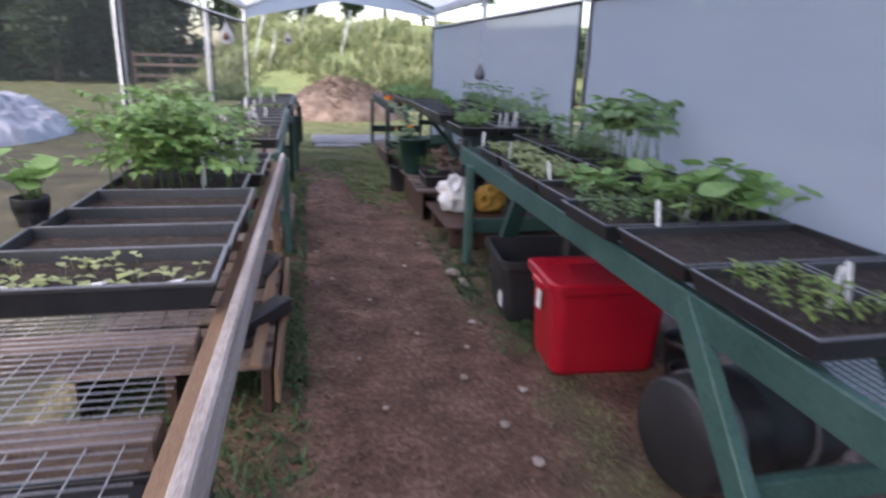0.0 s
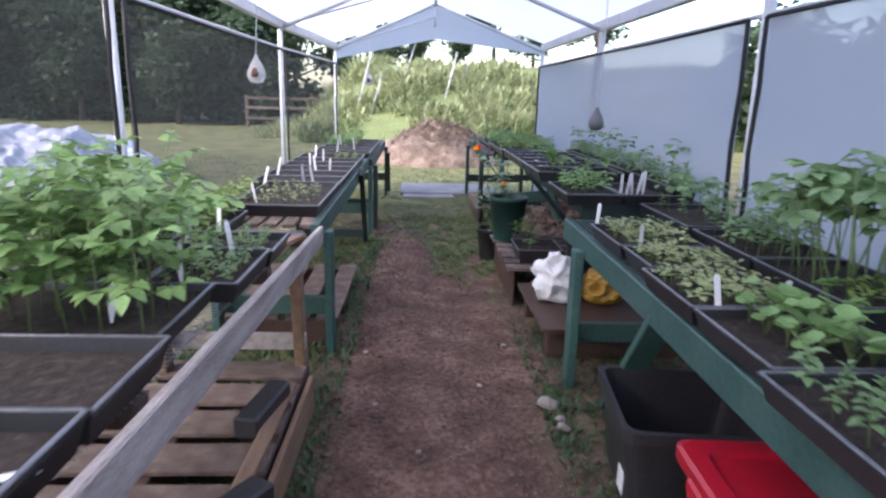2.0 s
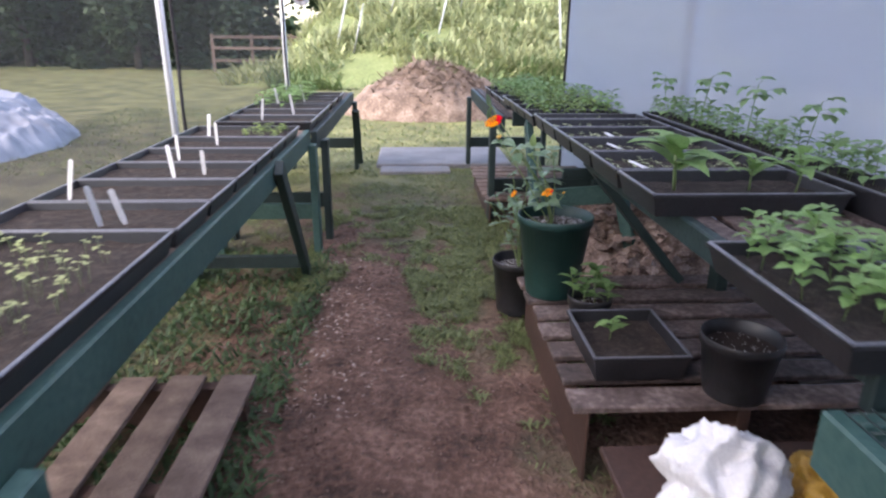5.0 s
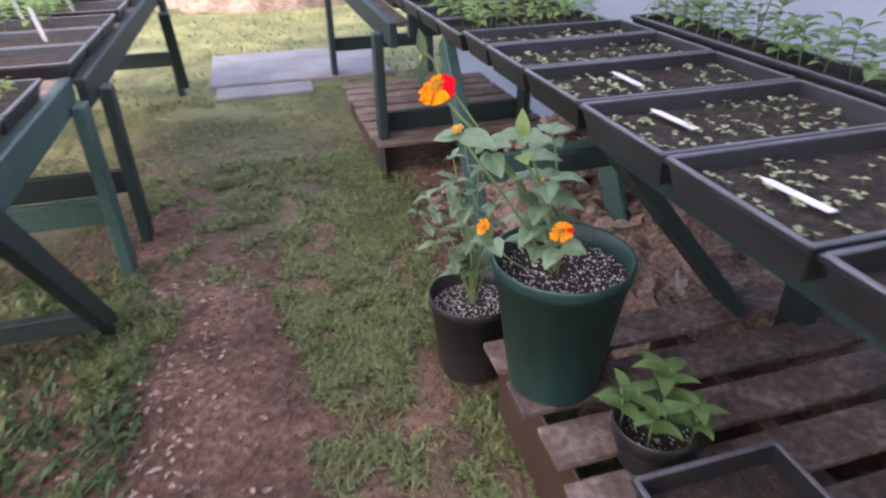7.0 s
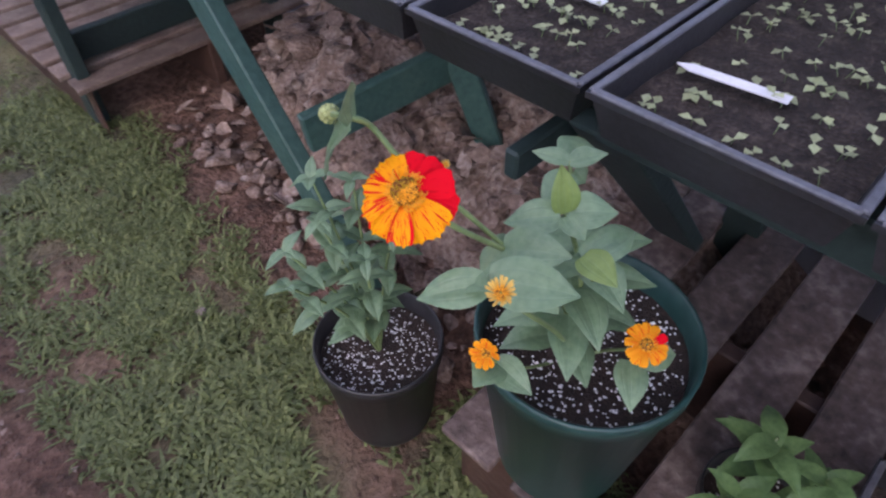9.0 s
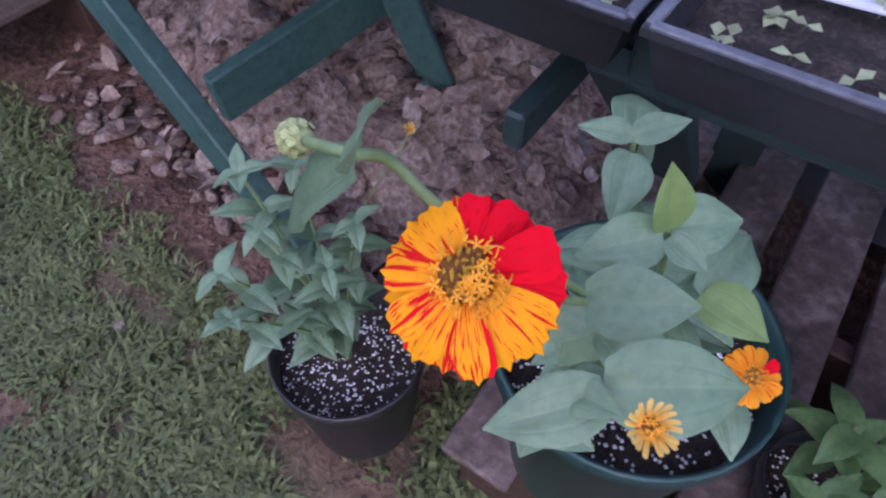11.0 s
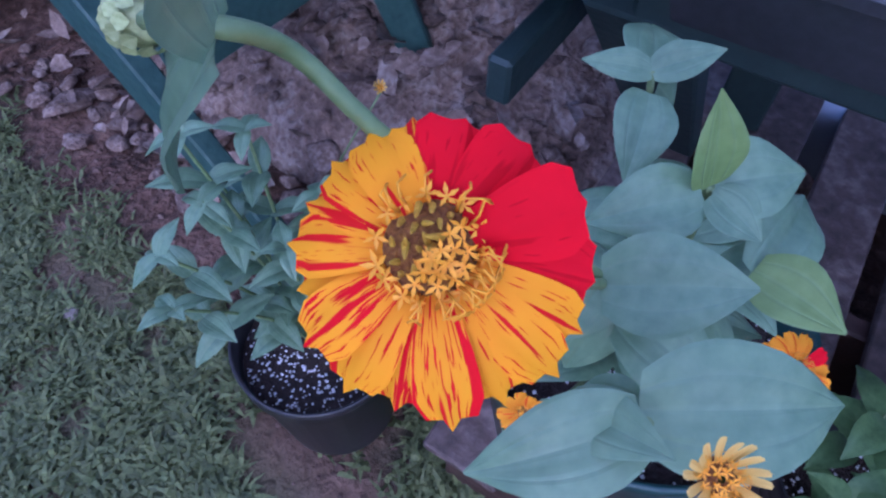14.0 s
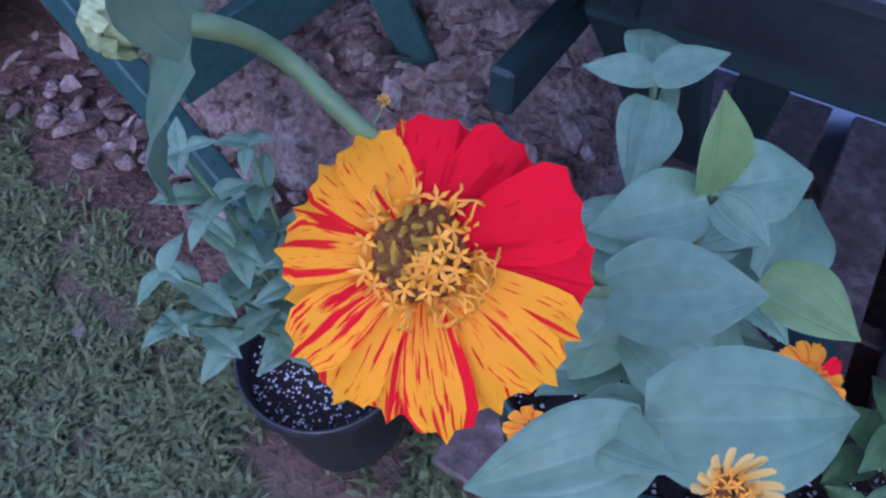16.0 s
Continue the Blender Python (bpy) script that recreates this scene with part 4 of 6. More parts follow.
v, f = lathe([(0.0, -0.3), (0.18, -0.3), (0.2, -0.28), (0.2, -0.1), (0.205, -0.09), (0.205, -0.05), (0.2, -0.04), (0.2, 0.28), (0.18, 0.3), (0.0, 0.3)], 28)
g = Geo().add((v, f), Euler((0, radians(90), 0)).to_matrix().to_4x4())
g.done("shell", BIN_PLASTIC, drum)
for x in (-0.19, 0.12):
    hoop = lathe([(0.2, x - 0.012), (0.209, x - 0.008), (0.209, x + 0.008), (0.2, x + 0.012)], 28)
    Geo().add(hoop, Euler((0, radians(90), 0)).to_matrix().to_4x4()).done("hoop", TRAY_EDGE, drum)


def lump(name, label, category, at, size, material, seed, rough=0.25, rows=14):
    """A crumpled bag: a squashed ball pushed in and out, flat where it rests."""
    ob = thing(name, label, category, "", at)
    bm = bmesh.new()
    bmesh.ops.create_icosphere(bm, subdivisions=5, radius=1)
    for vert in bm.verts:
        d = vert.co.normalized()
        d = (d + 0.25 * noise.noise_vector(d * 2.1 + Vector((seed, seed, 0)))).normalized()
        fold = 0.14 * (1 - min(1, 4 * abs(noise.noise(d * 3.3 + Vector((seed, 2, 0)))))) + abs(noise.noise(d * 1.7 + Vector((seed, 0, 0)))) * 1.3 + 0.25 * abs(noise.noise(d * 3.1 + Vector((0, seed, 0)))) + 0.16 * noise.noise(d * 9)
        vert.co = d * (1 - rough * fold)
        vert.co = Vector((vert.co.x * size[0], vert.co.y * size[1], max(vert.co.z, -0.75) * size[2] + 0.75 * size[2]))
    part("sack", bm, material, ob, smooth=True)
    return ob


lump("white_bag", "crumpled white woven plastic bag on a brown board", "bag", (0.83, 5.5, 0.18), (0.17, 0.14, 0.18), WHITE_BAG, 3.0, 0.38)
lump("yellow_sack", "crumpled yellow-brown plastic sack on a brown board", "sack", (1.12, 5.48, 0.18), (0.16, 0.14, 0.13), YELLOW_BAG, 8.0, 0.45)


def pallet(label, x0, x1, y0, y1, top, n, along_y, material=PALLET_WOOD, stringers=3):
    ob = thing("pallet", label, "pallet", "", (0, 0, 0))
    t = 0.02
    for i in range(n):
        u = (i + 0.5) / n
        if along_y:
            c, w = x0 + (x1 - x0) * u, (x1 - x0) / n * 0.36
            part("slat", beam((c, y0 + U(-0.01, 0.01), top - t / 2), (c + U(-0.01, 0.01), y1 + U(-0.01, 0.01), top - t / 2), 2 * w, t, 0.003), material, ob)
        else:
            c, w = y0 + (y1 - y0) * u, (y1 - y0) / n * 0.36
            part("slat", beam((x0 + U(-0.01, 0.01), c, top - t / 2), (x1, c + U(-0.01, 0.01), top - t / 2), 2 * w, t, 0.003), material, ob)
    # Stringers are coloured dark to paint in the shade beneath the slats.
    for i in range(stringers):
        u = i / (stringers - 1)
        if along_y:
            c = y0 + 0.03 + (y1 - y0 - 0.06) * u
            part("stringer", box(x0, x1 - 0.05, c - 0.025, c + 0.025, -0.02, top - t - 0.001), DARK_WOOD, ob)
        else:
            c = x0 + 0.02 + (x1 - x0 - 0.04) * u
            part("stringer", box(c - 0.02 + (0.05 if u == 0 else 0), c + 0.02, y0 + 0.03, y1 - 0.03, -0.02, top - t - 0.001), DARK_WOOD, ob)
    return ob


rough = pallet("rough brown pallet with black channels lying on it", -1.25, -0.5, 2.92, 4.55, 0.2, 7, False)
part("edge_board", beam((-0.555, 2.9, 0.222), (-0.53, 4.25, 0.222), 0.05, 0.02, up=(0.3, 0, 1)), BROWN_WOOD, rough, "loose pale brown edge board")
part("edge_board", beam((-0.478, 2.94, 0.11), (-0.47, 4.4, 0.11), 0.022, 0.15), BROWN_WOOD, rough)
pallet("weathered pallet with pale slats under the green bench", -1.1, -0.43, 5.2, 6.33, 0.16, 4, True)
pallet("dark pallet with flower pots on it", 0.6, 1.66, 5.9, 7.02, 0.26, 7, False, SHADED_PALLET)
pallet("grey ribbed pallet on the grass by the open end", 0.64, 1.66, 8.72, 9.95, 0.18, 9, False, PALLET_WOOD)
shelf = thing("low_board", "dark brown board lying low under the bench", "board")
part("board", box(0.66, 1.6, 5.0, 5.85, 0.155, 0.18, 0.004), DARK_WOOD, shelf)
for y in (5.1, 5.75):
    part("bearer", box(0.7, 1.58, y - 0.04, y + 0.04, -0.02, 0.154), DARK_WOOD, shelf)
trough = thing("plastic_channel", "black plastic channel lying across a pallet", "channel", "", (-0.62, 3.25, 0.2), -32)
part("channel", box(-0.045, 0.045, -0.3, 0.3, 0, 0.08, 0.008), BIN_PLASTIC, trough)
trough2 = thing("plastic_channel", "short black plastic channel lying across a pallet", "channel", "", (-0.58, 4.0, 0.2), -10)
part("channel", box(-0.045, 0.045, -0.16, 0.16, 0, 0.08, 0.008), BIN_PLASTIC, trough2)


# ---- pots ----
def pot(name, label, x, y, z, r, h, material, soil_z=None, perlite=120, foot=0.76):
    ob = thing(name, label, "plant pot", "", (x, y, z))
    v, f = lathe([(0.0, 0.0), (r * foot, 0.0), (r * (foot + 0.02), 0.01), (r * 0.96, h - 0.035), (r, h - 0.035), (r * 1.01, h - 0.004), (r * 0.995, h), (r * 0.965, h - 0.003), (r * 0.93, h - 0.05), (r * (foot + 0.02), 0.02), (0.0, 0.02)], 40)
    raw("body", v, f, material, ob, True)
    s = soil_z if soil_z else h - 0.05
    prof = [(0.0, s + 0.006)] + [(r * 0.93 * u, s + 0.004 * math.sin(9 * u)) for u in (0.3, 0.6, 0.85, 1.0)]
    v, f = lathe(prof, 36)
    v = [Vector((p.x, p.y, p.z + 0.004 * noise.noise(p * 40))) for p in v]
    raw("potting_mix", v, f, POTTING, ob, True)
    if perlite:
        gp = Geo()
        for i in range(perlite):
            a, q = U(0, 6.28), r * 0.9 * math.sqrt(U(0.0, 1))
            k = U(0.0013, 0.0034)
            c = Vector((q * math.cos(a), q * math.sin(a), s + 0.004 + 0.003 * noise.noise(Vector((q * 40, a, 0)))))
            p = [c + Vector((U(0.6, 1.2) * k * dx, U(0.6, 1.2) * k * dy, U(0.5, 1.1) * k * dz)) for dx, dy, dz in ((1, 0, 0), (0, 1, 0), (-1, 0, 0), (0, -1, 0), (0, 0, 1), (0, 0, -1))]
            gp.add((p, [(0, 1, 4), (1, 2, 4), (2, 3, 4), (3, 0, 4), (1, 0, 5), (2, 1, 5), (3, 2, 5), (0, 3, 5)]))
        tagged(gp.done("perlite", PERLITE, ob, False), "white perlite grains", kind="stuff")
    return ob


GP = Vector((0.714, 6.822, 0.26))
pot("flower_pot", "large dark green plastic pot standing on a pallet", GP.x, GP.y, GP.z, 0.156, 0.35, POT_GREEN, None, 620, 0.68)
BP = Vector((0.642, 7.222, -0.005))
pot("flower_pot", "black plastic pot standing on grass beside a pallet", BP.x, BP.y, BP.z, 0.131, 0.275, BIN_PLASTIC, None, 560)
pot("small_pot", "small black pot of young plants on a pallet", 0.8, 6.53, 0.26, 0.085, 0.11, BIN_PLASTIC, None, 120)
pot("small_pot", "small square-looking black pot on the back rail", -1.125, 2.62, z_left(2.62) - 0.005, 0.05, 0.085, BIN_PLASTIC, None, 0)
pot("dark_pot", "empty black pot standing beside a red tub", 1.33, 2.95, 0.0, 0.1, 0.2, BIN_PLASTIC, None, 0)
pot("dark_pot", "empty black pot on soil under the bench", 1.2, 2.72, 0.0, 0.085, 0.17, BIN_PLASTIC, None, 0)
pot("dark_pot", "black pot standing under the bench", 1.12, 6.0, 0.26, 0.12, 0.2, BIN_PLASTIC, None, 60)
tray(0.69, 1.0, 6.06, 6.42, 0.262, "deep black tray with a single young plant", 0.09, 0.05)
place(ROUNDS, [(-1.125, 2.62), (-1.11, 2.64)], z_left(2.62) + 0.04, 1.1)


# ---- zinnias ----
def zleaf(base, tip, width, normal=(0, 0, 1), arch=0.12, fold=0.18, steps=9, cross=6, belly=0.42, curl=0.0):
    """A broad zinnia leaf from base to tip: clasping foot, pointed end, sunken parallel veins."""
    base, tip = Vector(base), Vector(tip)
    d = tip - base
    length = d.length
    d.normalize()
    n = Vector(normal)
    n = (n - d * n.dot(d)).normalized()
    s = d.cross(n)
    verts, faces = [], []
    for i in range(steps + 1):
        u = i / steps
        w = width / 2 * max(0.03, (math.sin(math.pi * min(1, 0.12 + 0.88 * u) ** (math.log(0.5) / math.log(belly))) if u < 1 else 0)) ** 0.95
        for j in range(cross + 1):
            v = 2 * j / cross - 1
            vein = -0.016 * length * math.cos(v * math.pi * 2.0) * (1 - abs(2 * u - 1))
            verts.append(base + d * (length * u) + s * (w * v) + n * (arch * length * math.sin(math.pi * u) + fold * w * abs(v) + vein - curl * length * u * u + 0.018 * length * abs(v) ** 3 * math.sin(9 * u + 70 * base.x)))
    for i in range(steps):
        for j in range(cross):
            k = i * (cross + 1) + j
            faces.append((k, k + 1, k + cross + 2, k + cross + 1))
    return verts, faces


def petal_mat(name, base, tip, streak, amount, seed):
    m = bpy.data.materials.new(name)
    m.use_nodes = True
    nt = m.node_tree
    b = nt.nodes["Principled BSDF"]
    uv, info = nt.nodes.new("ShaderNodeUVMap"), nt.nodes.new("ShaderNodeObjectInfo")
    mp, n, fleck = nt.nodes.new("ShaderNodeMapping"), nt.nodes.new("ShaderNodeTexNoise"), nt.nodes.new("ShaderNodeTexNoise")
    mp.inputs["Scale"].default_value = (6.0, 0.8, 1)
    nt.links.new(uv.outputs[0], mp.inputs["Vector"])
    off = nt.nodes.new("ShaderNodeMath")
    off.operation = "MULTIPLY_ADD"
    off.inputs[1].default_value, off.inputs[2].default_value = 57.0, seed
    nt.links.new(info.outputs["Random"], off.inputs[0])
    for q, sc in ((n, 1.0), (fleck, 4.0)):
        q.noise_dimensions = "4D"
        q.inputs["Scale"].default_value, q.inputs["Detail"].default_value = sc, 1.5
        nt.links.new(mp.outputs["Vector"], q.inputs["Vector"])
        nt.links.new(off.outputs[0], q.inputs["W"])
    r1, r2 = nt.nodes.new("ShaderNodeValToRGB"), nt.nodes.new("ShaderNodeValToRGB")
    for r, lo in ((r1, amount), (r2, amount + 0.035)):
        r.color_ramp.elements[0].position, r.color_ramp.elements[1].position = lo, lo + 0.035
    nt.links.new(n.outputs["Fac"], r1.inputs["Fac"])
    nt.links.new(fleck.outputs["Fac"], r2.inputs["Fac"])
    mx = nt.nodes.new("ShaderNodeMath")
    mx.operation = "MAXIMUM"
    nt.links.new(r1.outputs["Color"], mx.inputs[0])
    nt.links.new(r2.outputs["Color"], mx.inputs[1])
    sep = nt.nodes.new("ShaderNodeSeparateXYZ")
    nt.links.new(uv.outputs[0], sep.inputs[0])
    grad = nt.nodes.new("ShaderNodeMix")
    grad.data_type = "RGBA"
    nt.links.new(sep.outputs["Y"], grad.inputs["Factor"])
    grad.inputs[6].default_value, grad.inputs[7].default_value = (*base, 1), (*tip, 1)
    col = nt.nodes.new("ShaderNodeMix")
    col.data_type = "RGBA"
    nt.links.new(mx.outputs[0], col.inputs["Factor"])
    nt.links.new(grad.outputs[2], col.inputs[6])
    col.inputs[7].default_value = (*streak, 1)
    nt.links.new(col.outputs[2], b.inputs["Base Color"])
    b.inputs["Roughness"].default_value, b.inputs["Specular IOR Level"].default_value = 0.65, 0.1
    bp = nt.nodes.new("ShaderNodeBump")
    bp.inputs["Strength"].default_value, bp.inputs["Distance"].default_value = 0.25, 0.001
    nt.links.new(n.outputs["Fac"], bp.inputs["Height"])
    nt.links.new(bp.outputs["Normal"], b.inputs["Normal"])
    tr, ms = nt.nodes.new("ShaderNodeBsdfTranslucent"), nt.nodes.new("ShaderNodeMixShader")
    nt.links.new(col.outputs[2], tr.inputs["Color"])
    ms.inputs[0].default_value = 0.3
    nt.links.new(b.outputs[0], ms.inputs[1])
    nt.links.new(tr.outputs[0], ms.inputs[2])
    nt.links.new(ms.outputs[0], nt.nodes["Material Output"].inputs["Surface"])
    return m


PETAL_ORANGE = petal_mat("orange_petal_with_red_streaks", (0.9, 0.33, 0.01), (0.95, 0.39, 0.004), (0.72, 0.012, 0.01), 0.585, 3.0)
PETAL_BANDED = petal_mat("orange_petal_with_red_bands", (0.9, 0.32, 0.01), (0.95, 0.39, 0.004), (0.74, 0.006, 0.012), 0.52, 9.0)
PETAL_RED = petal_mat("scarlet_petal", (0.7, 0.003, 0.012), (0.82, 0.005, 0.018), (0.6, 0.002, 0.01), 0.62, 5.0)
PETAL_SMALL = petal_mat("small_orange_petal", (0.75, 0.22, 0.01), (0.88, 0.35, 0.015), (0.75, 0.08, 0.01), 0.62, 1.0)
PETAL_CREAM = petal_mat("cream_yellow_petal", (0.62, 0.3, 0.03), (0.78, 0.54, 0.16), (0.7, 0.24, 0.04), 0.68, 2.0)
DISC_BROWN = mat("dark_flower_disc", ((0.1, 0.02, 0.006), (0.32, 0.13, 0.012)), 300, 900, 0.8, 0.5)
FLORET = mat("yellow_floret", ((0.68, 0.25, 0.003), (0.86, 0.38, 0.006)), 300, 900, 0.6, 0.1)
OLIVE = mat("olive_closed_floret", ((0.33, 0.18, 0.01), (0.58, 0.35, 0.02)), 300, 900, 0.7, 0.1)
BUD_SCALE = mat("pale_green_bud_scale", ((0.2, 0.24, 0.075), (0.42, 0.45, 0.2)), 200, 600, 0.6, 0.1, per_object=0.2)


def petal_mesh(name, r0, r1, width, material, notch=0.06, droop=0.25, steps=6, cross=6):
    """One petal lying along +x from r0 to r1, with lengthwise ribs and a notched end; UV: across, along."""
    verts, faces, uvs = [], [], []
    L = r1 - r0
    for i in range(steps + 1):
        u = i / steps
        w = width / 2 * (0.42 + 0.58 * math.sin(min(1.0, u * 1.25) * math.pi / 2)) * (1 if u < 0.85 else 1 - 1.7 * (u - 0.85))
        for j in range(cross + 1):
            v = 2 * j / cross - 1
            end = L * notch * (math.cos(v * math.pi * 2.2) * 0.4 - 0.75 * v * v) * u ** 3
            z = L * (0.16 * math.sin(u * 2.2) - droop * u * u) + 0.035 * L * math.cos(v * math.pi * 2) * u - 0.06 * L * v * v
            verts.append((r0 + L * u + end, w * v, z))
            uvs.append((j / cross, u))
    for i in range(steps):
        for j in range(cross):
            k = i * (cross + 1) + j
            faces.append((k, k + 1, k + cross + 2, k + cross + 1))
    me = bpy.data.meshes.new(name)
    me.from_pydata(verts, [], faces)
    layer = me.uv_layers.new(name="UVMap")
    for lp in me.loops:
        layer.data[lp.index].uv = uvs[lp.vertex_index]
    me.materials.append(material)
    me.polygons.foreach_set("use_smooth", [True] * len(me.polygons))
    return me


def frame_of(centre, normal, right):
    n = Vector(normal).normalized()
    x = Vector(right)
    x = (x - n * x.dot(n)).normalized()
    return Matrix.Translation(centre) @ Matrix((x, n.cross(x), n)).transposed().to_4x4()


def floret_mesh(size):
    g = Geo()
    g.add(tube([(0, 0, -size * 1.2), (0, 0, 0)], size * 0.22, 5))
    for k in range(5):
        g.add(leaf(size, size * 0.42, -0.35, 0.2, 2), turned((0, 0, 0), 72 * k, 12))
    me = bpy.data.meshes.new("floret")
    me.from_pydata([tuple(v) for v in g.verts], [], g.faces)
    me.materials.append(FLORET)
    return me


def flower_head(parent, m, radius, sorts, disc=0.36, floret=0.0028, rings=((0.3, 5), (0.62, 11), (0.9, 16)), uneven=False, label=""):
    """sorts: for each petal (angle, mesh)."""
    head = new("flower_head")
    head.empty_display_size = 0.01
    head.parent = parent
    head.matrix_parent_inverse = parent.matrix_world.inverted()
    head.matrix_basis = m
    if label:
        head["label"] = label
    def grow(a):
        return (1.0 + 0.105 * math.cos(radians(a)) - 0.13 * math.sin(radians(a))) * U(0.97, 1.03) if uneven else U(0.93, 1.06)
    for i, (a, me) in enumerate(sorts):
        p = new("petal", me)
        p.parent = head
        p.matrix_basis = Matrix.Translation((0, 0, 0.0006 * (i % 3))) @ Euler((radians(9 + U(-5, 5)), radians(U(-6, 6)), radians(a))).to_matrix().to_4x4() @ Matrix.Diagonal((grow(a), 1.0, 1.0, 1))
    rd = radius * disc
    v, f = lathe([(0.001, rd * 0.42), (rd * 0.45, rd * 0.36), (rd * 0.8, rd * 0.16), (rd, -rd * 0.15), (rd * 0.6, -rd * 0.5)], 18)
    raw("disc", v, f, DISC_BROWN, head, True)
    me = floret_mesh(floret)
    closed = bpy.data.meshes.new("closed_floret")
    cv, cf = tube([(0, 0, -floret), (0, 0, floret * 0.2), (0, 0, floret * 0.8)], floret * 0.3, 6, 0.25)
    closed.from_pydata([tuple(q) for q in cv], [], cf)
    closed.materials.append(OLIVE)
    for q, n in rings:
        for k in range(n):
            a = 2 * math.pi * (k + U(-0.3, 0.3)) / n
            if uneven and q * math.cos(a - 2.5) > -0.06 and q < 0.88:
                fl = new("closed_floret", closed)
            else:
                fl = new("floret", me)
            fl.parent = head
            fl.matrix_basis = Matrix.Translation((rd * q * math.cos(a), rd * q * math.sin(a), rd * (0.62 - 0.45 * q * q) + U(0, 0.1) * rd)) @ Euler((U(-0.5, 0.5), U(-0.5, 0.5), U(0, 6))).to_matrix().to_4x4() @ Matrix.Diagonal((U(0.8, 1.2),) * 3 + (1,))
    g = Geo()
    for k in range(26):
        a = U(-1.2, 1.0) if k < 16 else U(0, 6.28)
        p = [Vector((rd * q * math.cos(a + t), rd * q * math.sin(a + t), h * rd)) for q, h, t in ((0.8, 0.2, 0), (1.0, 0.55, 0.06), (1.22, 0.6, U(-0.2, 0.2)), (1.32, 0.42, U(-0.3, 0.3)))]
        g.add(tube(p, 0.00035 * radius / 0.0375, 4))
    tagged(g.done("stamen", FLORET, head), kind="stuff")
    v, f = lathe([(0.0006, -radius * 0.42), (rd * 0.55, -radius * 0.36), (rd * 0.7, -radius * 0.16), (rd * 0.75, -radius * 0.02)], 14)
    raw("calyx", v, f, STEM, head, True)
    return head


def stem(parent, points, r0, taper=0.8):
    pts = [Vector(p) for p in points]
    fine = []
    for i in range(len(pts) - 1):
        p0, p1, p2, p3 = pts[max(i - 1, 0)], pts[i], pts[i + 1], pts[min(i + 2, len(pts) - 1)]
        for k in range(5):
            t = k / 5
            fine.append(0.5 * (2 * p1 + (p2 - p0) * t + (2 * p0 - 5 * p1 + 4 * p2 - p3) * t * t + (3 * p1 - p0 - 3 * p2 + p3) * t ** 3))
    fine.append(pts[-1])
    inv = parent.matrix_world.inverted()
    v, f = tube([inv @ p for p in fine], r0, 8, taper)
    return raw("stem", v, f, STEM, parent, True)


def leaf_part(parent, *args, **kw):
    v, f = zleaf(*args, steps=10, cross=8, **kw)
    inv = parent.matrix_world.inverted()
    ob = raw("leaf", [inv @ p for p in v], f, LEAF_ZINNIA, parent, True)
    layer = ob.data.uv_layers.new(name="UVMap")
    for lp in ob.data.loops:
        i, j = divmod(lp.vertex_index, 9)
        layer.data[lp.index].uv = (j / 8, i / 10)
    return ob


ZR = thing("zinnia_plant", "flowering zinnia with orange and red blooms in a green pot", "flowering plant", "", (GP.x, GP.y, GP.z + 0.27))
bpy.context.view_layer.update()
R14 = Vector((0.549, -0.835, 0.0))
MAIN = Vector((0.447, 6.872, 0.99))
J = Vector((0.548, 6.84, 0.868))
W2 = Vector((0.605, 6.823, 0.893))
TOPW = Vector((0.698, 6.884, 0.870))
FOOT = Vector((0.705, 6.83, 0.535))
stem(ZR, [FOOT, (0.66, 6.84, 0.7), (0.58, 6.838, 0.83), J, (0.49, 6.86, 0.93), MAIN + Vector((0.006, 0.004, -0.012))], 0.0032)
stem(ZR, [J, (0.5, 6.875, 0.945), (0.463, 6.893, 1.0), (0.453, 6.912, 1.027), (0.436, 6.915, 1.043), (0.4405, 6.944, 1.03)], 0.0026, 0.9)
stem(ZR, [FOOT, (0.66, 6.82, 0.75), W2], 0.0032)
stem(ZR, [FOOT, (0.71, 6.86, 0.72), TOPW], 0.003)
stem(ZR, [FOOT, (0.6, 6.8, 0.72), (0.5, 6.788, 0.87), (0.472, 6.805, 0.914)], 0.003)
stem(ZR, [(0.68, 6.8, 0.72), (0.588, 6.786, 0.868)], 0.003)
stem(ZR, [(0.62, 6.83, 0.76), (0.536, 6.843, 0.880)], 0.003)
stem(ZR, [FOOT, (0.68, 6.77, 0.64), (0.652, 6.722, 0.715)], 0.0025)
stem(ZR, [FOOT, (0.6, 6.85, 0.6), (0.545, 6.862, 0.675)], 0.0025)
YOUNG = (0.0245, 0.0287)
UPN = (-0.35, -0.3, 0.9)
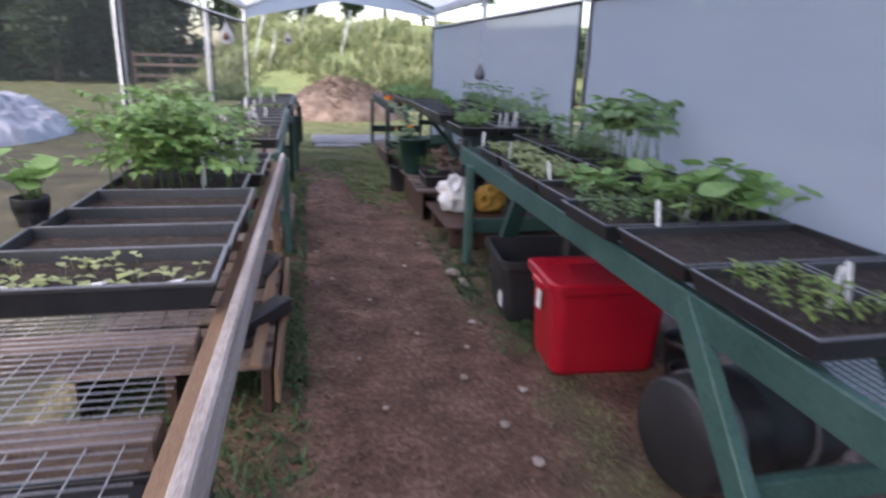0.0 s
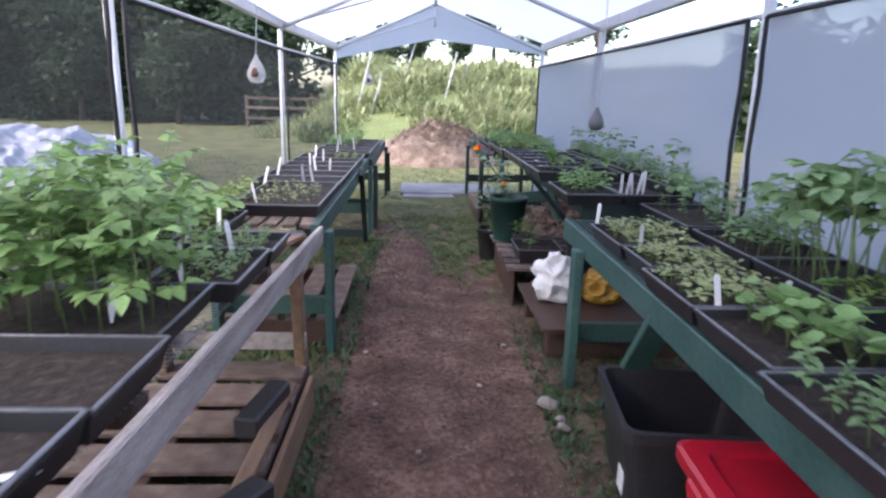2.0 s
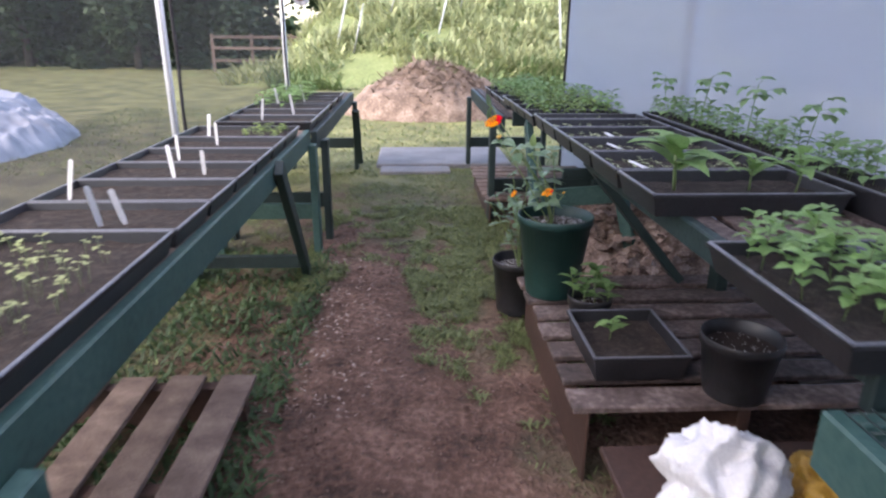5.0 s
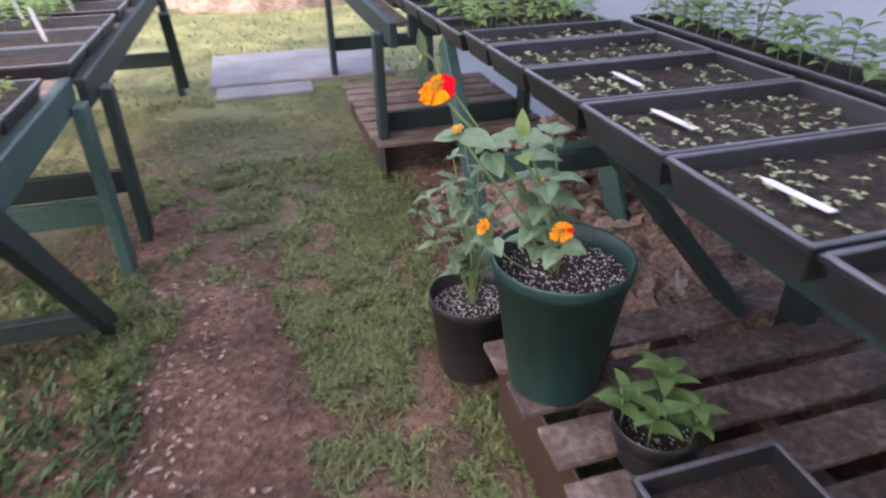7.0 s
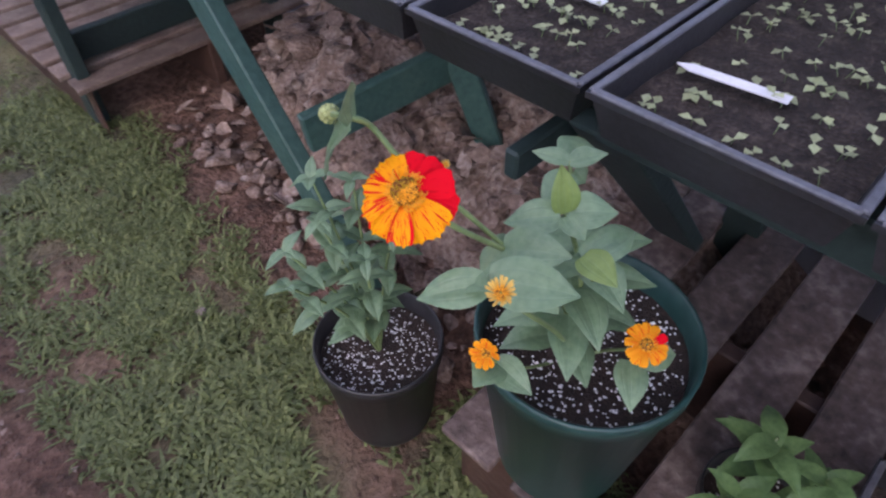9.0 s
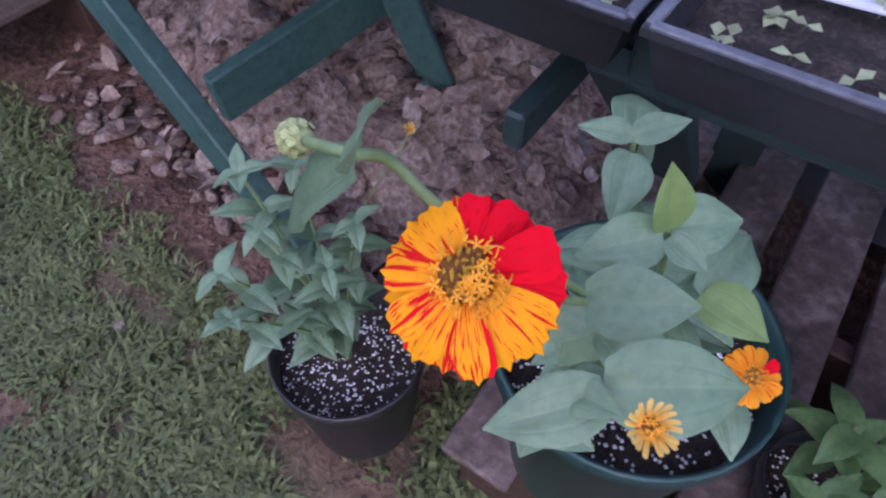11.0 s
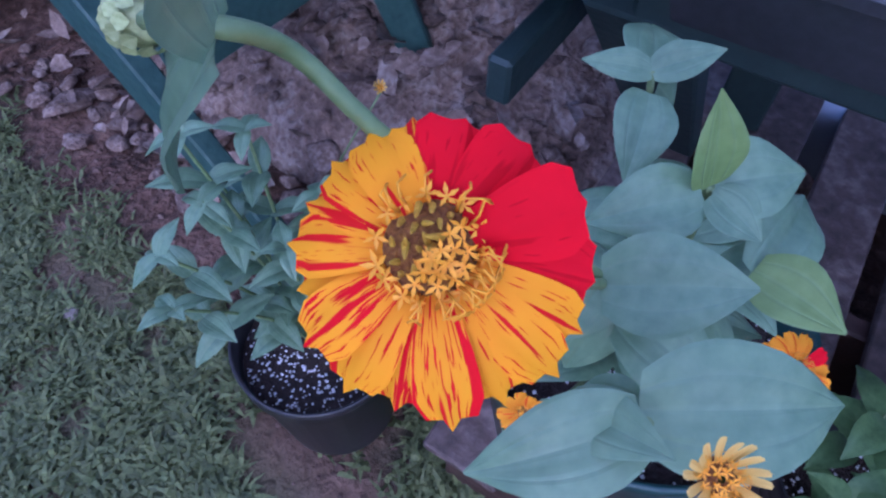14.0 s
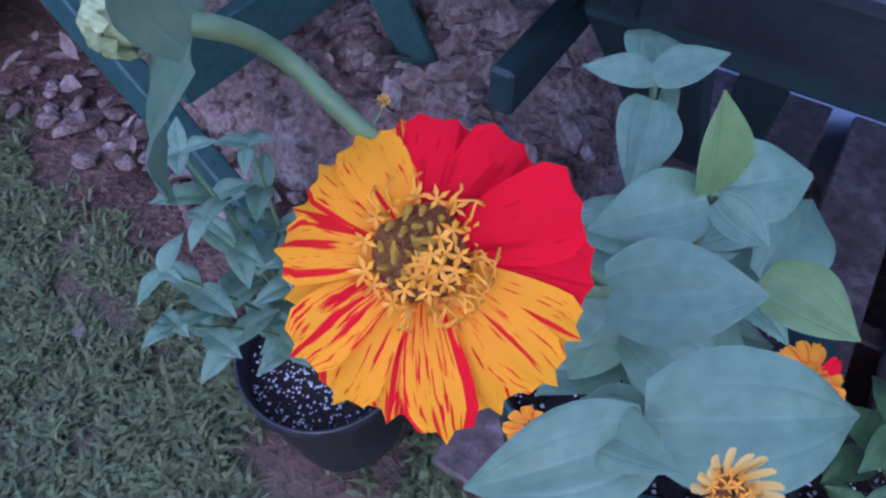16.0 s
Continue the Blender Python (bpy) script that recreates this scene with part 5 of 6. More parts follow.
# base, tip, width for each leaf of the hero plant
for b, t, w in (((0.698, 6.884, 0.870), (0.677, 6.922, 0.875), 0.0183), ((0.698, 6.884, 0.870), (0.720, 6.851, 0.885), 0.0209),
                ((0.698, 6.884, 0.870), (0.751, 6.905, 0.862), 0.0379), ((0.688, 6.879, 0.862), (0.634, 6.866, 0.840), 0.0325),
                ((0.703, 6.879, 0.858), (0.711, 6.867, 0.840), 0.0224), ((0.605, 6.823, 0.893), (0.606, 6.837, 0.944), 0.0245),
                ((0.605, 6.823, 0.893), (0.642, 6.788, 0.890), 0.0327), ((0.598, 6.824, 0.893), (0.562, 6.864, 0.882), 0.0301),
                ((0.602, 6.820, 0.893), (0.595, 6.792, 0.884), 0.0223), ((0.588, 6.786, 0.868), (0.672, 6.778, 0.850), 0.0300),
                ((0.590, 6.788, 0.870), (0.581, 6.743, 0.868), 0.0287), ((0.588, 6.786, 0.868), (0.604, 6.808, 0.840), 0.0284),
                ((0.536, 6.843, 0.880), (0.566, 6.785, 0.888), 0.0381), ((0.536, 6.843, 0.880), (0.570, 6.865, 0.860), 0.0213),
                ((0.536, 6.843, 0.880), (0.515, 6.850, 0.855), 0.0229), ((0.540, 6.830, 0.860), (0.546, 6.778, 0.830), 0.0361),
                ((0.542, 6.837, 0.860), (0.522, 6.843, 0.820), 0.0250), ((0.472, 6.805, 0.914), (0.430, 6.848, 0.895), 0.0294),
                ((0.475, 6.808, 0.914), (0.523, 6.747, 0.902), 0.0396), ((0.468, 6.828, 0.905), (0.461, 6.793, 0.925), 0.0192),
                ((0.480, 6.806, 0.905), (0.486, 6.830, 0.880), 0.0173),
                ((0.436, 6.913, 1.041), (0.449, 6.985, 0.935), 0.022), ((0.436, 6.913, 1.041), (0.418, 6.88, 1.095), 0.018),
                ((0.56, 6.86, 0.65), (0.51, 6.85, 0.66), 0.04), ((0.56, 6.86, 0.65), (0.56, 6.8, 0.64), 0.035), ((0.66, 6.73, 0.69), (0.7, 6.7, 0.68), 0.035), ((0.655, 6.735, 0.68), (0.61, 6.7, 0.66), 0.034)):
    lf = leaf_part(ZR, b, t, 1.2 * w, UPN, 0.1 * (1 if w > 0.025 else 0.5))
    if w in YOUNG:
        lf.data.materials[0] = LEAF_YOUNG
for z, r, n in ((0.64, 0.085, 4), (0.69, 0.095, 5), (0.74, 0.095, 5), (0.79, 0.085, 5)):
    c = Vector((0.66, 6.83, z))
    for k in range(n):
        a = 2 * math.pi * k / n + z * 31
        b = c + Vector((0.01 * math.cos(a), 0.01 * math.sin(a), 0))
        leaf_part(ZR, b, c + Vector((r * math.cos(a), r * math.sin(a), U(-0.02, 0.02))), 0.05, (0, 0, 1), 0.12)

P_O = [petal_mesh("petal", 0.009, 0.0375, 0.0172, PETAL_ORANGE, 0.11, dp) for dp in (0.2, 0.28, 0.16)]
P_B = [petal_mesh("petal", 0.009, 0.0375, 0.0176, PETAL_BANDED, 0.11, dp) for dp in (0.2, 0.26)]
P_R = [petal_mesh("petal", 0.009, 0.0375, 0.0235, PETAL_RED, 0.05, dp) for dp in (0.13, 0.18)]
sorts = [(a, P_R[i % 2]) for i, a in enumerate((75, 46, 17, -11))]
sorts += [(a, (P_B if i in (0, 6, 8, 9) else P_O)[i % 2]) for i, a in enumerate((97, 117, 138, 159, 178, 197, 218, 239, 258, 277, 296, 315, 331))]
HM = frame_of(MAIN, (-0.46, -0.34, 0.82), R14)
flower_head(ZR, HM, 0.0375, sorts, 0.37, 0.0034, ((0.0, 1), (0.2, 6), (0.42, 11), (0.66, 13), (0.95, 15)), label="striped orange-yellow and scarlet zinnia bloom", uneven=True)
P_S = petal_mesh("petal", 0.006, 0.025, 0.011, PETAL_SMALL, 0.08, 0.2)
P_SR = petal_mesh("petal", 0.006, 0.025, 0.011, PETAL_RED, 0.08, 0.2)
flower_head(ZR, frame_of((0.652, 6.722, 0.727), (-0.4, -0.25, 0.85), R14), 0.025, [(360 * i / 12 + U(-6, 6), P_SR if i == 1 else P_S) for i in range(12)], 0.36, 0.0026, ((0.4, 5), (0.85, 9)), label="small orange zinnia bloom")
P_T = petal_mesh("petal", 0.004, 0.019, 0.009, PETAL_SMALL, 0.08, -0.2)
flower_head(ZR, frame_of((0.543, 6.861, 0.684), (-0.75, -0.15, 0.55), R14), 0.019, [(360 * i / 10 + U(-6, 6), P_T) for i in range(10)], 0.36, 0.0022, ((0.4, 4), (0.85, 8)), label="half-open small orange zinnia bloom")
P_C = petal_mesh("petal", 0.003, 0.0118, 0.0027, PETAL_CREAM, 0.05, -0.75)
flower_head(ZR, frame_of((0.46, 6.782, 0.932), (-0.4, -0.2, 0.85), R14), 0.0135, [(360 * i / 18 + U(-7, 7), P_C) for i in range(18)], 0.45, 0.002, ((0.4, 5), (0.85, 9)), label="young cream-yellow zinnia bloom just opening")
# the closed bud: a ball of overlapping scales
BUD = Vector((0.4425, 6.951, 1.026))
bud = new("bud")
bud.parent = ZR
bud.matrix_parent_inverse = ZR.matrix_world.inverted()
bud.matrix_basis = frame_of(BUD, (0.05, 0.82, -0.3), (1, 0, 0)) @ Matrix.Diagonal((0.8, 0.8, 0.88, 1))
bud["label"] = "closed pale green scaly bud"
v, f = lathe([(0.0005, -0.0085), (0.005, -0.0075), (0.0078, -0.002), (0.0076, 0.004), (0.005, 0.008), (0.0005, 0.0092)], 18)
raw("core", v, f, BUD_SCALE, bud, True)
sv, sf = leaf(0.0062, 0.0056, 0.5, -0.2, 3, 0.55)
scale_mesh = bpy.data.meshes.new("scale")
scale_mesh.from_pydata([tuple(p) for p in sv], [], sf)
scale_mesh.materials.append(BUD_SCALE)
for j, (z, r) in enumerate(((-0.006, 0.0066), (-0.0025, 0.008), (0.001, 0.0084), (0.0045, 0.0074))):
    for k in range(9):
        a = 40 * k + 20 * (j % 2)
        s = new("scale", scale_mesh)
        s.parent = bud
        s.matrix_basis = Euler((0, 0, radians(a))).to_matrix().to_4x4() @ Matrix.Translation((0, r, z - 0.002)) @ Euler((radians(88 + 9 * (j - 1.5)), 0, 0)).to_matrix().to_4x4()

P_W = petal_mesh("petal", 0.002, 0.009, 0.003, PETAL_CREAM, 0.05, -0.5)
ZB = thing("zinnia_plant", "leafy zinnia not yet in bloom in a black pot", "flowering plant", "", (BP.x, BP.y, BP.z + 0.22))
bpy.context.view_layer.update()
foot = Vector((BP.x, BP.y, BP.z + 0.22))
for i, (dx, dy, h) in enumerate(((-0.06, 0.03, 0.4), (-0.03, -0.04, 0.34), (0.03, 0.05, 0.42), (-0.12, 0.05, 0.36), (0.05, -0.02, 0.34), (0.0, 0.09, 0.33), (-0.15, 0.01, 0.33), (-0.04, 0.06, 0.46))):
    top = foot + Vector((dx, dy, h))
    mid = foot + Vector((dx * 0.4, dy * 0.4, h * 0.55))
    stem(ZB, [foot, mid, top], 0.0026)
    for q in range(5):
        u = 0.42 + 0.58 * q / 4
        c = foot.lerp(top, u) if u > 0.6 else foot.lerp(mid, u / 0.6)
        n = 4 if q == 4 else 2
        for k in range(n):
            a = q * 1.6 + i + k * 2 * math.pi / n + U(-0.2, 0.2)
            L = U(0.045, 0.065) * (0.65 if q == 4 else 1)
            leaf_part(ZB, c, c + Vector((L * math.cos(a), L * math.sin(a), U(-0.025, 0.02))), L * 0.55, (0, 0, 1), 0.12)
stem(ZB, [foot, foot + Vector((0.1, 0.05, 0.2)), (0.84, 7.22, 0.59)], 0.0018)
flower_head(ZB, frame_of((0.84, 7.22, 0.597), (-0.4, -0.3, 0.85), R14), 0.009, [(360 * i / 10 + U(-7, 7), P_W) for i in range(10)], 0.4, 0.0018, ((0.5, 6),), label="tiny cream bloom just opening")


def young_plant(name, label, x, y, z, h, n, size, seed, material=LEAF_LIGHT):
    """A single stalk with pairs of pointed leaves."""
    r = random.Random(seed)
    ob = thing(name, label, "young plant", "", (x, y, z))
    v, f = tube([(0, 0, 0), (r.uniform(-0.01, 0.01), 0, h * 0.5), (r.uniform(-0.015, 0.015), 0, h)], size * 0.035, 6, 0.8)
    raw("stem", v, f, STEM, ob, True)
    for i in range(n):
        u = 0.45 + 0.55 * i / max(1, n - 1)
        a = i * 2.4 + r.uniform(-0.3, 0.3)
        L = size * r.uniform(0.75, 1.15)
        v, f = zleaf((0, 0, h * u), (L * math.cos(a), L * math.sin(a), h * u + L * r.uniform(-0.25, 0.4)), L * 0.5, (0, 0, 1), 0.15, steps=6, cross=4)
        raw("leaf", v, f, material, ob, True)
    return ob


for x, y, h, n, s in ((0.9, 6.12, 0.14, 10, 0.16), (1.13, 6.12, 0.1, 7, 0.09), (1.25, 6.08, 0.12, 8, 0.09)):
    young_plant("young_plant", "young plant with broad pale green pointed leaves", x, y, 0.88, h, n, s, int(x * 100))
for x, y, h, n, s in ((0.77, 6.5, 0.12, 8, 0.07), (0.83, 6.56, 0.15, 10, 0.075), (0.85, 6.48, 0.12, 8, 0.07), (0.74, 6.56, 0.13, 8, 0.065)):
    young_plant("young_plant", "young leafy plant in a small pot", x, y, 0.32, h, n, s, int(x * 1000), LEAF_POT)
young_plant("young_plant", "single young plant with four broad leaves", 0.8, 6.26, 0.31, 0.08, 6, 0.065, 5)

# ---- hanging fly traps ----
AMBER = mat("amber_bait", ((0.06, 0.02, 0.012), (0.2, 0.08, 0.04)), 30, 100, 0.4, 0.0)
CLEAR = bpy.data.materials.new("cloudy_clear_plastic")
CLEAR.use_nodes = True
CLEAR.node_tree.nodes["Principled BSDF"].inputs["Base Color"].default_value = (0.75, 0.73, 0.72, 1)
CLEAR.node_tree.nodes["Principled BSDF"].inputs["Roughness"].default_value = 0.25
CLEAR.node_tree.nodes["Principled BSDF"].inputs["Transmission Weight"].default_value = 0.55


def fly_trap(x, y, z, material, label, size=1.0):
    ob = thing("fly_trap", label, "fly trap", "hanging fly traps", (x, y, z))
    v, f = lathe([(0.0, -0.055), (0.03, -0.05), (0.045, -0.025), (0.043, 0.0), (0.028, 0.035), (0.012, 0.06), (0.01, 0.075), (0.0, 0.076)], 20)
    raw("bottle", [p * size for p in v], f, material, ob, True)
    v, f = lathe([(0.0, -0.03), (0.018, -0.028), (0.022, -0.01), (0.012, 0.015), (0.0, 0.018)], 14)
    if material is CLEAR:
        raw("bait", [Vector((p.x, p.y - 0.03, p.z)) * size for p in v], f, AMBER, ob, True)
    bar("string", [(0, 0, 0.07 * size), (0.01, 0, (Z_EAVE - z) * 0.5), (0, 0, Z_EAVE + 0.3 - z)], 0.0025, WHITE_STEEL, ob, 5)
    return ob


fly_trap(-0.81, 5.06, 1.47, CLEAR, "clear plastic fly trap with amber bait on a string")
fly_trap(-0.495, 8.14, 1.51, CLEAR, "clear plastic fly trap with amber bait on a string")
# A clear bottle's grey look against the bright cloth, painted as its colour.
BACKLIT_TRAP = mat("backlit_grey_plastic", ((0.07, 0.072, 0.09), (0.11, 0.113, 0.135)), 10, 60, 0.4, 0.0)
fly_trap(0.79, 4.76, 1.285, BACKLIT_TRAP, "teardrop fly trap on a string, coloured grey as if backlit", 0.8)

def heap(name, label, category, cx, cy, rx, ry, h, material, seed, rough, res=48, power=1.0, crease=0.0, wall=1e9):
    verts, faces = [], []
    for j in range(res + 1):
        for i in range(res + 1):
            x, y = -1 + 2 * i / res, -1 + 2 * j / res
            d = math.hypot(x, y)
            p = Vector((x * 2.2, y * 2.2, seed))
            z = max(0, 1 - d ** 2) ** power * (1 + 0.35 * noise.noise(p)) + rough * abs(noise.noise(p * 3)) * max(0, 1.05 - d)
            if crease and d < 1:
                q = Vector((x * 3.4 + y * 1.2, y * 6.5, seed * 3))
                z += crease * (max(0, 1 - 3.2 * abs(noise.noise(q))) ** 2 * 0.7 + max(0, 1 - 3 * abs(noise.noise(q * 2.3))) ** 2 * 0.45) * (0.25 + 0.75 * d) * (1 - d ** 8)
            verts.append((min(wall, cx + x * rx * (1 + 0.1 * noise.noise(p * 1.4))), cy + y * ry, h * z - 0.03))
    for j in range(res):
        for i in range(res):
            k = j * (res + 1) + i
            faces.append((k, k + 1, k + res + 2, k + res + 1))
    return tagged(raw(name, verts, faces, material, None, True), label, category)


# ---- stones, clods and leaf litter ----
def pebble(r, seed):
    bm = bmesh.new()
    bmesh.ops.create_icosphere(bm, subdivisions=2, radius=r)
    for vert in bm.verts:
        vert.co *= 1 + 0.5 * noise.noise(vert.co / r + Vector((seed, 0, 0))) + 0.25 * noise.noise(vert.co / r * 2.7 + Vector((0, seed, 0)))
        vert.co.z *= 0.55
    return bm


for i, (x, y, r) in enumerate(((0.6, 4.49, 0.05), (0.63, 4.36, 0.025), (0.49, 5.2, 0.022), (0.13, 5.43, 0.014), (-0.29, 5.1, 0.015), (0.33, 3.1, 0.018), (0.4, 2.7, 0.022), (-0.05, 2.9, 0.014), (0.52, 3.7, 0.018), (0.0, 4.1, 0.012), (0.484, 7.79, 0.017), (0.2, 3.6, 0.012), (0.56, 2.95, 0.02), (0.45, 2.45, 0.024), (0.36, 2.2, 0.018), (0.62, 4.28, 0.03), (-0.12, 3.35, 0.013), (0.3, 4.7, 0.014), (0.42, 3.4, 0.015), (-0.2, 4.5, 0.013))):
    ob = thing("stone", "flat brown stone half sunk in the soil" if r > 0.03 else "small pale stone lying on the soil", "stone", "stones on the path", (x, y, 0.3 * r - 0.006), U(0, 360))
    part("rock", pebble(r, i), STONE, ob, smooth=True)
g = Geo()
for i in range(9500):
    y = U(0.8, 8.6)
    x = U(-0.6, 0.9) if y < 7 else U(-0.5, 1.5)
    if RNG.random() < grassy(x, y) * 0.8:
        continue
    k = U(0.0025, 0.0095) * (2.1 if RNG.random() < 0.05 else 1)
    c = Vector((x, y, ground_height(x, y) + 0.3 * k))
    p = [c + Vector((U(0.6, 1.3) * k * dx, U(0.6, 1.3) * k * dy, U(0.4, 0.9) * k * dz)) for dx, dy, dz in ((1, 0, 0), (0, 1, 0), (-1, 0, 0), (0, -1, 0), (0, 0, 1), (0, 0, -1))]
    g.add((p, [(0, 1, 4), (1, 2, 4), (2, 3, 4), (3, 0, 4), (1, 0, 5), (2, 1, 5), (3, 2, 5), (0, 3, 5)]))
CLOD = mat("soil_clods", ((0.03, 0.016, 0.011), (0.105, 0.06, 0.044), (0.28, 0.195, 0.16)), 9, 90, 0.9, 0.5)
tagged(g.done("soil_crumbs", CLOD, None, False), "crumbs of soil and grit strewn over the path", "soil crumbs", kind="stuff")
g = Geo()
for i in range(170):
    x, y = 0.85 + abs(RNG.gauss(0, 0.5)), U(7.05, 8.7)
    if x > 1.62:
        continue
    s = U(0.03, 0.1)
    v, f = leaf(s, s * 0.7, U(-0.8, 0.8), U(0.2, 0.9), 3, 0.5)
    g.add((v, f), Matrix.Translation((x, y, 0.012 + U(0, 0.03))) @ Euler((U(-0.7, 0.7), U(-0.7, 0.7), U(0, 6.28))).to_matrix().to_4x4())
litter = g
MOUND = mat("leaf_mould", ((0.085, 0.055, 0.044), (0.26, 0.18, 0.148), (0.52, 0.42, 0.37)), 9, 55, 0.95, 1.0)
MOUND.node_tree.nodes["Bump"].inputs["Distance"].default_value = 0.03
def mound_height(x, y):
    """How high the mound under the far right bench stands, about."""
    return 0.4 * max(0.0, 1 - ((x - 1.62) / 0.6) ** 2 - ((y - 7.75) / 1.2) ** 2) ** 0.7


CAKED = mat("caked_soil", ((0.05, 0.032, 0.026), (0.19, 0.13, 0.108), (0.43, 0.34, 0.3)), 14, 90, 0.95, 0.9)
g = Geo()
for i in range(330):
    x, y = U(0.8, 1.6), U(7.1, 8.6)
    k = U(0.008, 0.03) * (1.8 if RNG.random() < 0.1 else 1)
    bm = pebble(k, i)
    g.add(([v.co.copy() for v in bm.verts], [tuple(v.index for v in f.verts) for f in bm.faces]), Matrix.Translation((x, y, mound_height(x, y) + U(-0.006, 0.012))) @ Euler((U(-0.4, 0.4), U(-0.4, 0.4), U(0, 6))).to_matrix().to_4x4() @ Matrix.Diagonal((U(0.7, 1.7), U(0.7, 1.3), U(0.6, 1.1), 1)))
    bm.free()
heap("soil_mound", "low mound of leaf mould and torn sacking under the bench", "mound", 1.62, 7.75, 0.6, 1.2, 0.4, MOUND, 4.0, 0.4, 70, 0.7, wall=1.585)
for i in range(240):
    x, y = U(1.15, 1.6), U(7.05, 8.6)
    s = U(0.03, 0.09)
    litter.add(leaf(s, s * 0.7, U(-0.8, 0.8), U(0.2, 0.9), 3, 0.5), Matrix.Translation((x, y, mound_height(x, y) + U(0.0, 0.04))) @ Euler((U(-0.7, 0.7), U(-0.9, 0.3), U(0, 6.28))).to_matrix().to_4x4())
tagged(litter.done("leaf_litter", LITTER, None), "curled dead leaves and torn paper under the bench", "leaf litter", kind="stuff")
tagged(g.done("soil_lumps", CAKED, None), "lumps of caked soil and mulch under the bench", "soil lumps", kind="stuff")

g = Geo()
for i in range(420):
    x, y = RNG.gauss(-0.3, 0.16), U(6.3, 8.0)
    v, f = leaf(U(0.012, 0.035), U(0.008, 0.018), U(-0.8, 0.8), 0.4, 3)
    g.add((v, f), Matrix.Translation((x, y, ground_height(x, y) + 0.004)) @ Euler((U(-0.5, 0.5), U(-0.5, 0.5), U(0, 6.28))).to_matrix().to_4x4())
tagged(g.done("leaf_litter", LITTER, None), "scattered dead leaves and crumbs on trodden soil", "leaf litter", kind="stuff")

# ---- grass and weeds ----
def clump(x, y):
    """Tufts a hand wide with bare soil between."""
    return max(0.0, min(1.0, 0.45 + 1.6 * noise.noise(Vector((x * 9, y * 9, 2.2))) + 1.1 * noise.noise(Vector((x * 3.1, y * 2.7, 6.1)))))


def blades(name, label, n, xr, yr, length, width, material, keep, flat=0.5):
    verts, faces = [], []
    made = 0
    for i in range(n * 6):
        if made >= n:
            break
        x, y = U(*xr), U(*yr)
        if RNG.random() > keep(x, y):
            continue
        made += 1
        L, w, a = U(*length), U(*width), U(0, 6.283)
        up = U(1 - flat, 1.0) * 0.75
        dx, dy = math.cos(a), math.sin(a)
        z = ground_height(x, y)
        k = len(verts)
        h = L * up
        o = L * math.sqrt(max(0.05, 1 - up * up))
        verts += [(x - dy * w / 2, y + dx * w / 2, z), (x + dy * w / 2, y - dx * w / 2, z),
                  (x + dx * o * 0.5 + dy * w / 2, y + dy * o * 0.5 - dx * w / 2, z + h * 0.75), (x + dx * o * 0.5 - dy * w / 2, y + dy * o * 0.5 + dx * w / 2, z + h * 0.75),
                  (x + dx * o, y + dy * o, z + h * U(0.55, 1.0))]
        faces += [(k, k + 1, k + 2, k + 3), (k + 3, k + 2, k + 4)]
    return tagged(raw(name, verts, faces, material), label, "grass", kind="stuff")


blades("grass", "short broad-bladed lawn grass, patchy and trodden", 36000, (-0.55, 0.85), (6.2, 9.2), (0.018, 0.055), (0.0045, 0.0095), GRASS, lambda x, y: max(0, grassy(x, y) - 0.08) * clump(x, y) * (1 if y < 8.4 else 0.5), 0.8)
blades("grass", "tufts of longer curling grass near the pots", 5200, (-0.35, 0.75), (6.4, 7.7), (0.03, 0.075), (0.0055, 0.0105), GRASS, lambda x, y: max(0, grassy(x, y) - 0.2) * clump(x, y), 0.75)
blades("grass", "short thin lawn grass fading into soil", 26000, (-1.3, 1.2), (1.5, 10.6), (0.015, 0.045), (0.003, 0.006), GRASS, lambda x, y: max(0, grassy(x, y) - 0.05) * (0.5 if y < 6.4 else 0.9) * clump(x, y), 0.7)
blades("weeds", "low leafy weeds growing under the benches", 9000, (-1.3, -0.36), (1.4, 8.2), (0.03, 0.09), (0.008, 0.016), WEED, lambda x, y: 0.2 + 0.8 * max(0, noise.noise(Vector((x * 3, y * 2, 4)))), 0.6)
blades("weeds", "low leafy weeds beside the path", 3800, (0.56, 1.5), (3.3, 5.6), (0.025, 0.07), (0.007, 0.014), WEED, lambda x, y: 0.15 + max(0, noise.noise(Vector((x * 4, y * 3, 7)))), 0.6)
blades("weeds", "bright green grass tuft beside the mesh bench", 1500, (-0.52, -0.2), (1.35, 2.3), (0.04, 0.1), (0.004, 0.008), LEAF_MID, lambda x, y: max(0, 1 - ((x + 0.4) / 0.14) ** 2 - ((y - 1.85) / 0.4) ** 2), 0.6)
blades("grass", "mown lawn grass beyond the open end", 16000, (-5, 4.5), (10.4, 16), (0.03, 0.07), (0.008, 0.016), GRASS, lambda x, y: 0.8, 0.6)

# ---- beyond the open end: slab, straw heap, tarp, bank and trees ----
slab = thing("concrete_slab", "low pale concrete slab lying in the grass", "slab", kind="structure")
part("slab", box(-0.25, 1.15, 10.75, 11.75, -0.04, 0.035, 0.012), CONCRETE, slab)
part("slab", box(-0.2, 0.5, 10.45, 10.72, -0.04, 0.02, 0.01), CONCRETE, slab)


